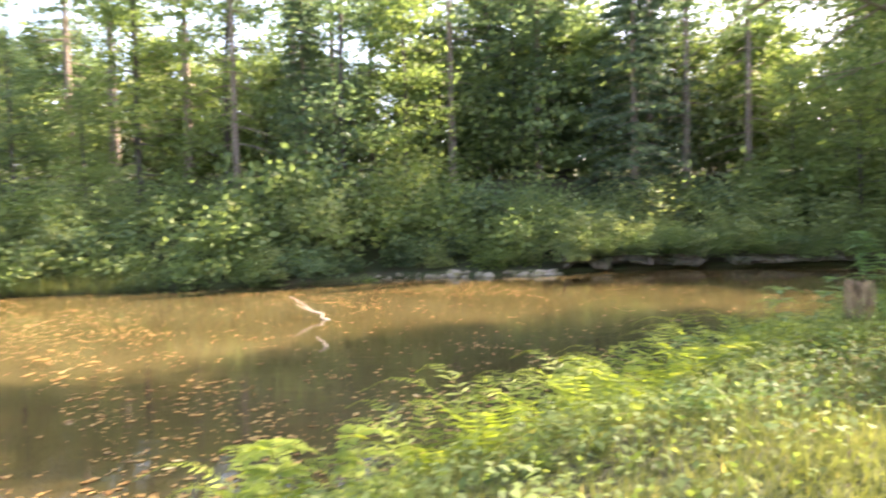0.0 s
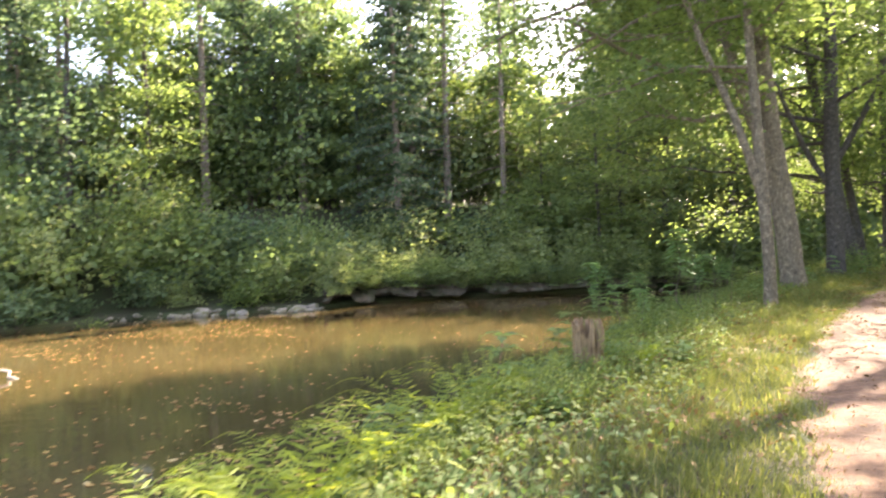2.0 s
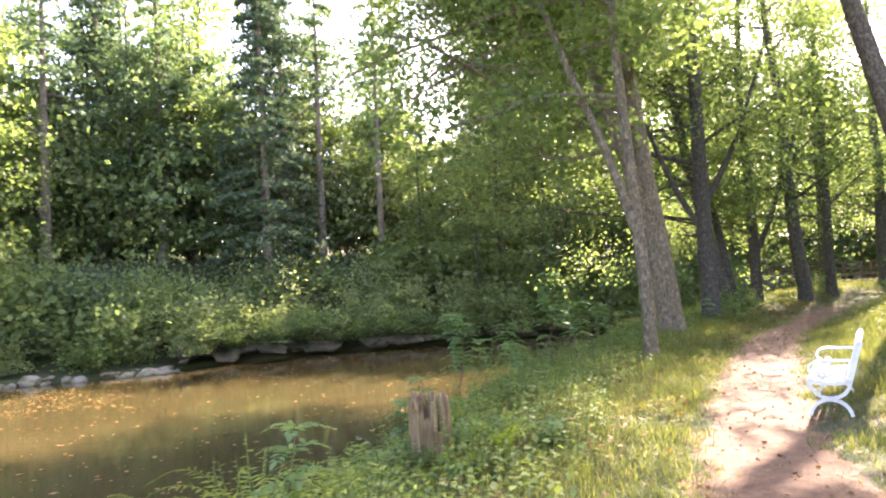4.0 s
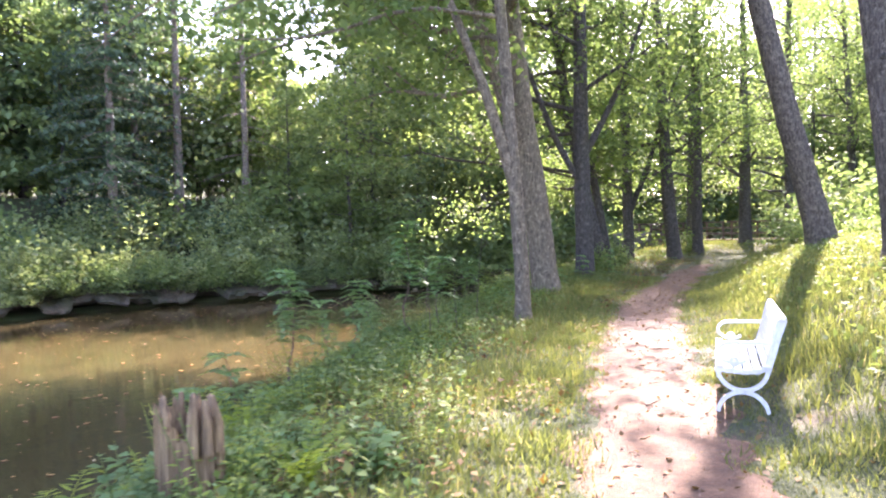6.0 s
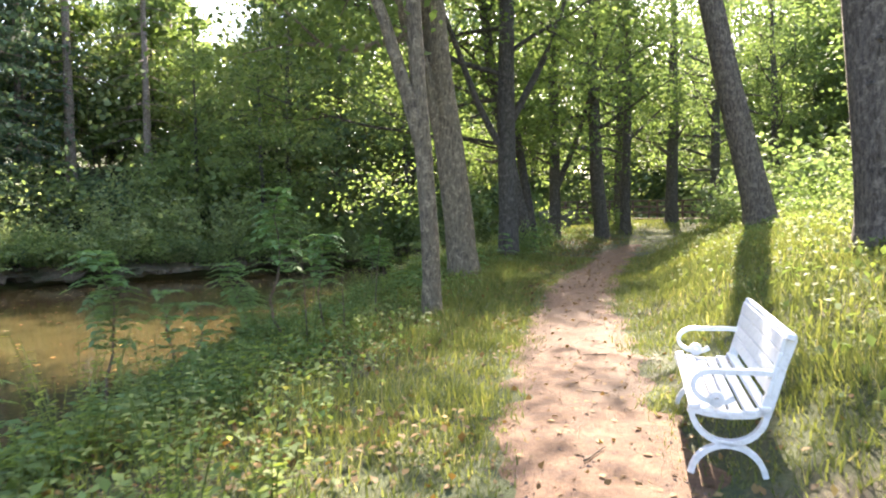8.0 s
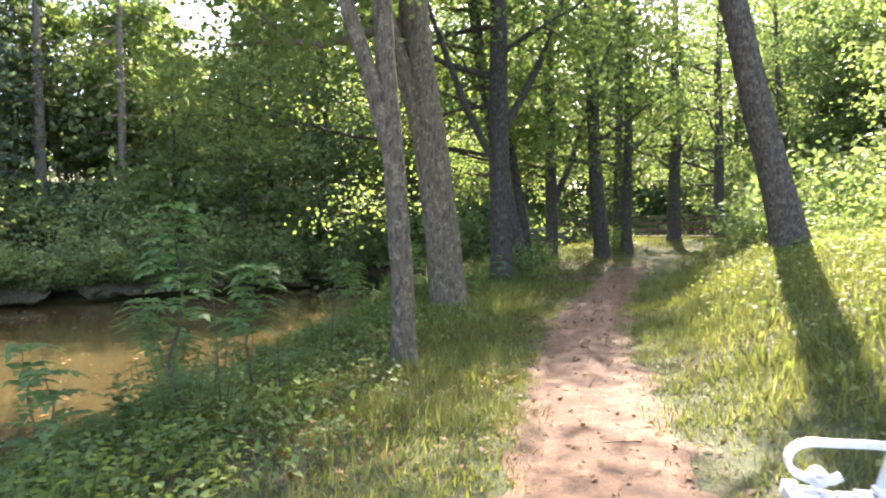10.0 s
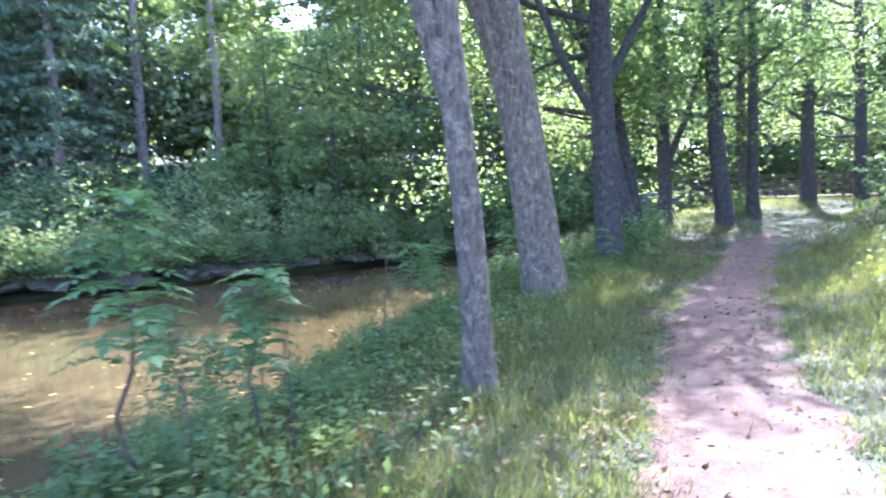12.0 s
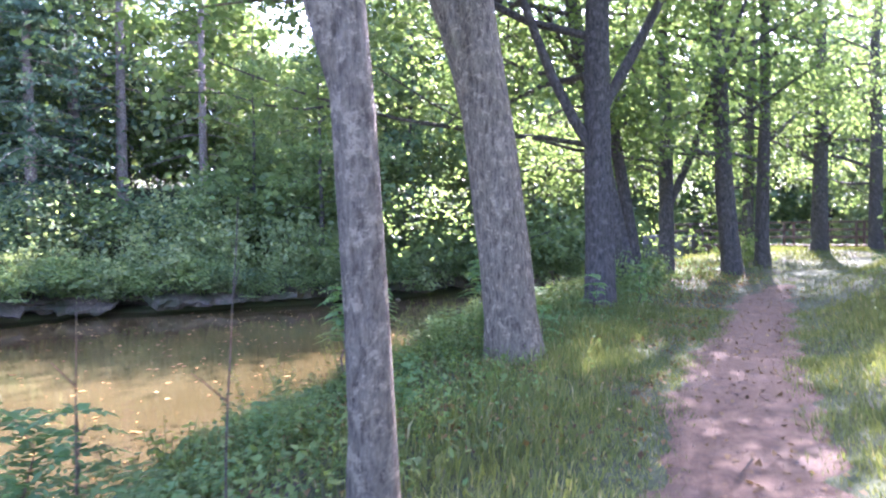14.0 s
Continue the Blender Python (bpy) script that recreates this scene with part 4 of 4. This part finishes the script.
def frond(v, f, rng, start, a, ln, rise, pairs, leaf_l, leaf_w, sag=0.8, taper=0.6):
    """One feathered leaf: pairs of leaflets along an arching rib. Returns the rib."""
    k = np.linspace(0, 1, pairs + 2)
    h = np.array([math.cos(a), math.sin(a), 0])
    rib = start + k[:, None] * ln * h * 0.9 + np.array([0, 0, 1.0]) * (rise * k - sag * rise * k ** 2 * 1.2)[:, None] * ln
    sd = np.array([-math.sin(a), math.cos(a), 0])
    for i in range(1, len(k)):
        way = rib[i] - rib[i - 1]
        way /= np.linalg.norm(way)
        up = np.cross(way, sd) * -1
        up = up if up[2] > 0 else -up
        sc = (1 - taper * abs(k[i] - 0.3))
        for sgn in (-1, 1):
            d = sd * sgn + way * 0.45 + rng.normal(size=3) * 0.12 - np.array([0, 0, 0.15])
            d /= np.linalg.norm(d)
            leaflet(v, f, rib[i], d, up + rng.normal(size=3) * 0.15, leaf_l * sc * (0.85 + 0.3 * rng.random()), leaf_w * sc)
    leaflet(v, f, rib[-1], way, up, leaf_l, leaf_w)
    return rib


def sapling(at, h, seed, label="young ash sapling with feathered leaves on the bank", group="saplings", dens=1.0, mat=None):
    rng = np.random.default_rng(seed)
    sp = thing("sapling", at, label, "sapling", group)
    st = np.stack([np.cumsum(rng.normal(size=9)) * 0.03 * h, np.cumsum(rng.normal(size=9)) * 0.03 * h, np.linspace(-0.15, h * 0.92, 9)], 1)
    bits, v, f, stalks = [tube(st, np.linspace(0.008 + 0.007 * h, 0.004, 9), 6)], [], [], []
    lev = np.linspace(0.48, 1.0, int((6 + 3.6 * h) * dens)) if h > 1 else np.linspace(0.15, 1.0, int((3 + 3 * h) * dens))
    for i, q in enumerate(lev):
        s = np.array([np.interp(q * h * 0.92, st[:, 2], st[:, c]) for c in range(3)])
        for side_ in (0, 1, 2) if q > 0.6 else (0, 1):
            a = i * 1.9 + side_ * 2.2 + rng.random()
            rib = frond(v, f, rng, s, a, (0.25 + 0.07 * h) * (1.2 - 0.5 * q) * (0.8 + 0.4 * rng.random()), 0.55, 6, 0.125, 0.056)
            stalks.append(tube(rib, np.linspace(0.004, 0.002, len(rib)), 3))
    part("stem", *clean(*join(bits)), TWIG, sp)
    part("foliage", *clean(*join([(np.array(v), np.array(f))] + stalks)), mat or LEAF_ASH, sp)
    return sp


def fern(at, seed, size=0.75):
    rng = np.random.default_rng(seed)
    fn = thing("fern", at, "bright green fern on the river bank", "fern", "bank ferns")
    bits, v, f = [], [], []
    for i in range(9):
        rib = frond(v, f, rng, np.zeros(3), i * 0.7 + rng.random() * 0.4, size * (0.8 + 0.4 * rng.random()), 1.7, 16, 0.15 * size / 0.75, 0.03, 0.55, 1.1)
        bits.append(tube(rib, np.linspace(0.005, 0.002, len(rib)), 3))
    part("stem", *clean(*join(bits)), LEAF_FERN, fn)
    part("foliage", np.array(v), np.array(f), LEAF_FERN, fn)
    return fn


def herb(at, seed, h, leaf_l, leaf_w, mat, label, stems=10, name="bank_plant"):
    """A leafy herb clump: upright stems with leaves set round them."""
    rng = np.random.default_rng(seed)
    hb = thing(name, at, label, "plant", "bank plants")
    bits, v, f = [], [], []
    for _ in range(stems):
        a, q = rng.random() * 6.28, rng.random() * 0.22
        hh = h * (0.6 + 0.5 * rng.random())
        base = np.array([math.cos(a) * q, math.sin(a) * q, -0.08])
        top = base + np.array([math.cos(a) * 0.25 * hh, math.sin(a) * 0.25 * hh, hh])
        k = np.linspace(0, 1, 5)[:, None]
        p = base + (top - base) * k ** np.array([1.5, 1.5, 1.0])
        bits.append(tube(p, np.linspace(0.006, 0.003, 5), 4))
        n = int(hh / 0.045)
        for i in range(n):
            t = 0.15 + 0.85 * i / n
            c = base + (top - base) * np.array([t ** 1.5, t ** 1.5, t])
            b = i * 2.4 + rng.random()
            d = np.array([math.cos(b), math.sin(b), 0.25 - 0.4 * rng.random()])
            leaflet(v, f, c, d / np.linalg.norm(d), np.array([0, 0, 1.0]) + rng.normal(size=3) * 0.2, leaf_l * (1.15 - 0.5 * t) * (0.8 + 0.4 * rng.random()), leaf_w * (1.15 - 0.5 * t))
    part("stem", *clean(*join(bits)), LEAF_HERB, hb)
    part("foliage", np.array(v), np.array(f), mat, hb)
    return hb


def on_land(x, y, dz=0.0):
    return (x, y, z_at(x, y) + dz)


for i, (x, y, h) in enumerate([(9.94, 15.5, 2.0), (11.65, 15.0, 1.9), (12.5, 15.6, 1.3), (10.6, 15.0, 0.8), (8.5, 13.9, 0.9), (2.5, 8.0, 1.15), (12.4, 17.6, 1.7), (13.4, 17.6, 1.0), (10.9, 16.0, 1.0),
                               (6.0, 11.3, 0.8), (7.9, 13.2, 0.8), (13.2, 18.6, 1.9), (16.2, 19.4, 1.2), (4.2, 9.5, 0.8), (17.0, 20.2, 1.2), (0.1, 5.9, 0.8), (20, 22.0, 1.2), (24.4, 23.2, 1.2), (22.0, 21.2, 0.8), (23.7, 21.6, 0.9), (19.2, 19.4, 0.6), (0.75, 5.6, 0.6), (0.3, 5.3, 0.6), (5.8, 10.4, 0.9)]):
    sapling(on_land(x, y), h, 200 + i, mat=LEAF_FERN if x < 3 else None)
for i, (x, y, s) in enumerate([(3.4, 8.5, 1.05), (3.0, 8.0, 0.9), (2.2, 7.3, 0.85), (4.7, 9.7, 0.9), (1.2, 6.3, 0.75), (5.6, 10.6, 0.85), (6.6, 11.5, 0.8), (8.2, 12.6, 0.6), (7.9, 10.7, 0.45), (3.9, 9.1, 0.7), (0.2, 5.4, 0.7),
                               (3.1, 7.6, 1.1), (4.05, 8.6, 0.8), (1.65, 6.3, 0.85), (4.9, 9.3, 0.7), (2.6, 7.1, 0.8), (6.3, 10.6, 0.6)]):
    fern(on_land(x, y), 300 + i, s)
# thin bare stems standing on the bank
for i, (x, y, h) in enumerate([(13.9, 16.3, 2.0), (11.9, 14.9, 1.4), (13.2, 16.9, 1.5), (12.6, 15.2, 1.1)]):
    rb = np.random.default_rng(400 + i)
    st = thing("bare_stem", on_land(x, y), "thin bare upright stem among the bank plants", "stem", "bare stems")
    p = limb_path(rb, (0, 0, -0.1), (0.02, 0.02, 1), h, 7, 0.08, 0.2)
    part("stem", *clean(*tube(p, np.linspace(0.009, 0.003, len(p)), 5)), TWIG, st)
    for k in (3, 5):
        q = limb_path(rb, p[k], (rb.normal(), rb.normal(), 1.4), h * 0.14, 3, 0.2)
        part("twig", *clean(*tube(q, np.linspace(0.006, 0.002, len(q)), 4)), TWIG, st)

ph = []
for k, (h, l, w, m, lab) in enumerate([(0.6, 0.14, 0.075, LEAF_HERB, "leafy green herb clump on the river bank"), (0.8, 0.11, 0.045, LEAF_HERB, "tall nettle-like herb clump on the river bank"),
                                       (0.5, 0.17, 0.12, LEAF_ASH, "broad-leaved green plant on the river bank"), (0.45, 0.10, 0.05, LEAF_FERN, "bright yellow-green herb clump on the bank"),
                                       (0.9, 0.09, 0.03, LEAF_FERN, "tall narrow-leaved weed on the river bank")]):
    ph.append(herb((0, 0, -60), 500 + k, h, l, w, m, lab))
rb = np.random.default_rng(12)
seg = np.hypot(*np.diff(BANK, axis=0).T)
brun = np.concatenate([[0], np.cumsum(seg)])
t0 = brun[3] - 1.0
placed = set()
for i in range(290):
    t = t0 + 40 * ((i + rb.random()) / 290) ** 1.15
    x, y = np.interp(t, brun, BANK[:, 0]), np.interp(t, brun, BANK[:, 1])
    x2, y2 = np.interp(t + 0.3, brun, BANK[:, 0]), np.interp(t + 0.3, brun, BANK[:, 1])
    dx, dy = (x2 - x) / 0.3, (y2 - y) / 0.3
    off = -2.0 + 3.2 * rb.random()
    if x < 5:
        off = -0.9 + 1.6 * rb.random()
    px, py = x - dy * off, y + dx * off
    if float(side(np.array([px]), np.array([py]), TRACK)[0]) < 1.15:
        continue
    k = int(rb.integers(0, 5))
    s = (0.75 + 0.6 * rb.random()) * (0.7 if x < 4 else 1.0) * (0.8 if off < -1.2 else 1.0) * (1.1 if x > 8 and off > -1.2 else 1.0)
    m = pose(px, py, z_at(px, py), 0, 0, rb.random() * 360) @ Matrix.Scale(s, 4)
    if k not in placed:
        placed.add(k)
        ph[k].matrix_basis = m
    else:
        copy_thing(ph[k], m)


for i in range(50):
    t = brun[6] + 16 * rb.random()
    x, y = np.interp(t, brun, BANK[:, 0]), np.interp(t, brun, BANK[:, 1])
    off = -1.1 + 1.0 * rb.random()
    px, py = x - 0.72 * off, y + 0.69 * off
    if float(side(np.array([px]), np.array([py]), TRACK)[0]) < 1.3:
        continue
    copy_thing(ph[[2, 0, 2, 3][i % 4]], pose(px, py, z_at(px, py), 0, 0, rb.random() * 360) @ Matrix.Scale(0.6 + 0.4 * rb.random(), 4))


# ---- grass, ground leaves, litter ----
def scatter(n, seed, lo, hi):
    r = np.random.default_rng(seed)
    x, y = lo[0] + (hi[0] - lo[0]) * r.random(n), lo[1] + (hi[1] - lo[1]) * r.random(n)
    return r, x, y


def grass(n, seed, lo, hi, h0, h1, w, label, edge=0.55, reach=9.0):
    r, x, y = scatter(n, seed, lo, hi)
    b, p = side(x, y, BANK), side(x, y, TRACK)
    keep = (r.random(n) < np.clip(0.55 + 0.7 * wobble(x, y, 1.1, 2.2) + 0.3 * wobble(x, y, 3.1, 0.7), 0.12, 1)) & (b < 0.9) & ((np.abs(p) > edge + 0.25 * r.random(n)) | (x > 30.2)) & (p < 9) & (p > -reach)
    x, y, b, p = x[keep], y[keep], b[keep], p[keep]
    z = land(x, y)
    m = len(x)
    tall = smooth(0.6, 2.2, np.abs(p)) * 0.75 + 0.25 + 0.35 * wobble(x, y, 1.6, 1)
    h = (h0 + (h1 - h0) * r.random(m) ** 1.5) * np.clip(tall, 0.2, 1.2)
    a = r.random(m) * 6.283
    d = np.stack([np.cos(a), np.sin(a), np.zeros(m)], 1)
    s = np.stack([-np.sin(a), np.cos(a), np.zeros(m)], 1)
    base = np.stack([x, y, z - 0.01], 1)
    bend = (0.15 + 0.6 * r.random(m))[:, None]
    hh = h[:, None]
    mid = base + np.array([0, 0, 1.0]) * hh * 0.6 + d * hh * bend * 0.35
    tip = base + np.array([0, 0, 1.0]) * hh * (1 - 0.35 * bend) + d * hh * bend
    ww = w * (0.7 + 0.6 * r.random(m))[:, None]
    v = np.stack([base - s * ww * 0.4, mid - s * ww * 0.5, tip, mid + s * ww * 0.5], 1).reshape(-1, 3)
    tagged(part("grass", v, np.arange(4 * m).reshape(m, 4), GRASS), label, "grass", kind="stuff")


def turf(n, seed, label):
    """Fine dense blades along both sides of the path."""
    r = np.random.default_rng(seed)
    seg_ = np.hypot(*np.diff(TRACK, axis=0).T)
    acc = np.concatenate([[0], np.cumsum(seg_)])
    t = acc[2] - 1 + 33 * r.random(n)
    off = np.where(r.random(n) < 0.55, 1, -1) * (0.38 + 5.0 * r.random(n) ** 1.4)
    cx, cy = np.interp(t, acc, TRACK[:, 0]), np.interp(t, acc, TRACK[:, 1])
    dx, dy = np.interp(t + 0.4, acc, TRACK[:, 0]) - cx, np.interp(t + 0.4, acc, TRACK[:, 1]) - cy
    x, y = cx - dy / 0.4 * off, cy + dx / 0.4 * off
    p = np.abs(off)
    k = (side(x, y, BANK) < 0.6) & ((p > 0.66) | (r.random(n) < (p - 0.36) * 2.2)) & (r.random(n) < np.clip(0.75 + 0.5 * wobble(x, y, 1.3, 2.2), 0.3, 1))
    x, y, p = x[k], y[k], p[k]
    m = len(x)
    h = (0.05 + 0.17 * r.random(m) ** 1.6) * np.clip(0.45 + 0.55 * smooth(0.6, 2.0, p) + 0.45 * wobble(x, y, 1.7, 1), 0.3, 1.5)
    a = r.random(m) * 6.283 + 0.8 * wobble(x, y, 2.0, 5)
    lean_ = (0.2 + 0.8 * r.random(m))[:, None]
    base = np.stack([x, y, land(x, y) - 0.01], 1)
    d, s1 = np.stack([np.cos(a), np.sin(a), 0 * a], 1), np.stack([-np.sin(a), np.cos(a), 0 * a], 1)
    w = (0.005 + 0.005 * r.random(m))[:, None]
    tip = base + d * h[:, None] * lean_ + np.array([0, 0, 1.0]) * h[:, None] * (1.1 - 0.4 * lean_)
    v = np.stack([base - s1 * w, base + s1 * w, tip], 1).reshape(-1, 3)
    tagged(part("grass", v, np.arange(3 * m).reshape(m, 3), GRASS), label, "grass", kind="stuff")


turf(400000, 21, "uneven sunlit grass beside the footpath")
grass(150000, 23, (0, 4), (26, 24), 0.12, 0.34, 0.0065, "tall arching grass blades on the bank and slope", edge=1.2, reach=8)
grass(190000, 22, (14, 6), (56, 34), 0.08, 0.30, 0.02, "long grass under the trees", reach=14)


def ground_leaves(n, seed, lo, hi, size, mat, label, name, where, lift):
    r, x, y = scatter(n, seed, lo, hi)
    k = where(x, y, r)
    x, y = x[k], y[k]
    c = np.stack([x, y, land(x, y) + lift * r.random(len(x))], 1)
    v, f = leaves(c, size, r, 0.85, 1.5, 0.0)
    tagged(part(name, v, f, mat), label, "leaves", kind="stuff")


ground_leaves(260000, 31, (-3, 2), (30, 30), 0.05, LEAF_HERB, "low leafy ground cover on the bank", "ground_cover",
              lambda x, y, r: (np.abs(side(x, y, BANK) + 0.2) < 2.2 * r.random(len(x)) ** 0.6) & (side(x, y, TRACK) > 0.9), 0.24)
ground_leaves(230000, 34, (2, 6), (34, 32), 0.042, LEAF_ASH, "small broad leaves among the grass", "ground_cover",
              lambda x, y, r: (side(x, y, TRACK) > 1.5 + 1.6 * r.random(len(x))) & (side(x, y, BANK) < 0.8) & (r.random(len(x)) < 0.55 + 0.6 * wobble(x, y, 0.8, 3.3)), 0.15)
ground_leaves(60000, 32, (8, 0), (34, 20), 0.06, LEAF_HERB, "low leafy weeds on the slope", "ground_cover",
              lambda x, y, r: (side(x, y, TRACK) < -1.4 - 2.5 * r.random(len(x))) & (side(x, y, TRACK) > -12), 0.22)
ground_leaves(60000, 33, (-2, -2), (34, 26), 0.04, LITTER, "dry fallen leaves on the footpath", "leaf_litter",
              lambda x, y, r: (x < 30) & (np.abs(side(x, y, TRACK)) < 0.45 + 1.6 * r.random(len(x)) ** 2) & (r.random(len(x)) < 0.7), 0.03)

ground_leaves(120000, 35, (4, 6), (34, 30), 0.045, LITTER, "brown fallen leaves under the bank trees", "leaf_litter",
              lambda x, y, r: (side(x, y, TRACK) > 0.7) & (side(x, y, BANK) < 0.4) & (r.random(len(x)) < 0.35 + 0.6 * wobble(x, y, 0.9, 6.0)), 0.1)

# leaves and weed afloat on the river
r, x, y = scatter(60000, 41, (-24, 6), (34, 46))
b, f_ = side(x, y, BANK), side(x, y, FAR)
patch = wobble(x, y, 0.22, 1.5) + 0.5 * wobble(x, y, 0.9, 3)
k = (b > 2.0) & (f_ < -1.0) & (r.random(len(x)) < np.clip(0.07 + 0.5 * (patch > 0.25) * (x < 6) + 0.4 * np.exp(-((x - 3) ** 2 + (y - 15) ** 2) / 12), 0, 1))
c = np.stack([x[k], y[k], np.full(k.sum(), WATER + 0.012)], 1)
n = len(c)
a = r.random(n) * 6.283
d, s_ = np.stack([np.cos(a), np.sin(a), 0 * a], 1), np.stack([-np.sin(a), np.cos(a), 0 * a], 1)
sz = (0.03 + 0.09 * r.random(n) ** 2)[:, None]
v = np.stack([c - d * sz, c + s_ * sz * 0.6 + (0, 0, 0.008), c + d * sz, c - s_ * sz * 0.6 + (0, 0, 0.004)], 1).reshape(-1, 3)
tagged(part("floating_leaves", v, np.arange(4 * n).reshape(n, 4), FLOATING), "yellow and brown leaves floating on the river", "leaves", kind="stuff")

# reeds at the far grassy point
r, x, y = scatter(5000, 51, (-30, 37.5), (-15, 42))
k = np.abs(side(x, y, FAR) + 0.3) < 1.0
x, y = x[k], y[k]
n = len(x)
h, a = (0.5 + 0.8 * r.random(n))[:, None], r.random(n) * 6.283
base = np.stack([x, y, np.maximum(land(x, y), WATER) - 0.05], 1)
d, s_ = np.stack([np.cos(a), np.sin(a), 0 * a], 1), np.stack([-np.sin(a), np.cos(a), 0 * a], 1)
up = np.array([0, 0, 1.0])
v = np.stack([base - s_ * 0.012, base + up * h * 0.6 + d * h * 0.08 - s_ * 0.014, base + up * h + d * h * 0.3, base + up * h * 0.6 + d * h * 0.08 + s_ * 0.014], 1).reshape(-1, 3)
tagged(part("reeds", v, np.arange(4 * n).reshape(n, 4), GRASS), "light green reeds at the far waterline", "reeds", kind="stuff")

# pebbles pressed into the path
r, x, y = scatter(36000, 61, (2, 2), (30, 24))
k = np.abs(side(x, y, TRACK)) < 0.62
x, y = x[k], y[k]
n = len(x)
sz = (0.007 + 0.022 * r.random(n) ** 3)[:, None, None]
octa = np.array([(1, 0, 0), (0, 1, 0), (-1, 0, 0), (0, -1, 0), (0, 0, 0.7)], float)
turn_ = r.random(n) * 6.283
ca, sa = np.cos(turn_)[:, None], np.sin(turn_)[:, None]
o3 = np.stack([octa[None, :, 0] * ca - octa[None, :, 1] * sa * 0.7, octa[None, :, 0] * sa + octa[None, :, 1] * ca * 0.7, octa[None, :, 2] + 0 * ca], -1)
v = (np.stack([x, y, land(x, y) + 0.012], 1)[:, None] + o3 * sz).reshape(-1, 3)
tri = np.array([(0, 1, 4), (1, 2, 4), (2, 3, 4), (3, 0, 4)])
f = (np.arange(n)[:, None, None] * 5 + tri[None]).reshape(-1, 3)
tagged(part("pebbles", v, f, PEBBLE, shade=False), "small pale pebbles pressed into the footpath", "pebbles", kind="stuff")

# fallen twigs on the path and verge
for i, (x, y, ln, a) in enumerate([(15.1, 13.6, 0.35, 20), (13.9, 12.3, 0.3, 140), (14.6, 13.9, 0.25, 70), (17.3, 15.2, 0.4, 200), (12.6, 11.4, 0.22, 100), (11.2, 10.6, 0.3, 10)]):
    rb = np.random.default_rng(700 + i)
    tw = thing("fallen_twig", (x, y, z_at(x, y) + 0.025), "thin dry brown twig lying on the footpath", "twig", "fallen twigs", turn=a)
    p = np.stack([np.linspace(0, ln, 7), np.cumsum(rb.normal(size=7)) * 0.012, 0.006 + 0 * np.arange(7)], 1)
    part("stem", *clean(*tube(p, np.linspace(0.008, 0.003, 7), 5, 0.2, rb)), TWIG, tw)
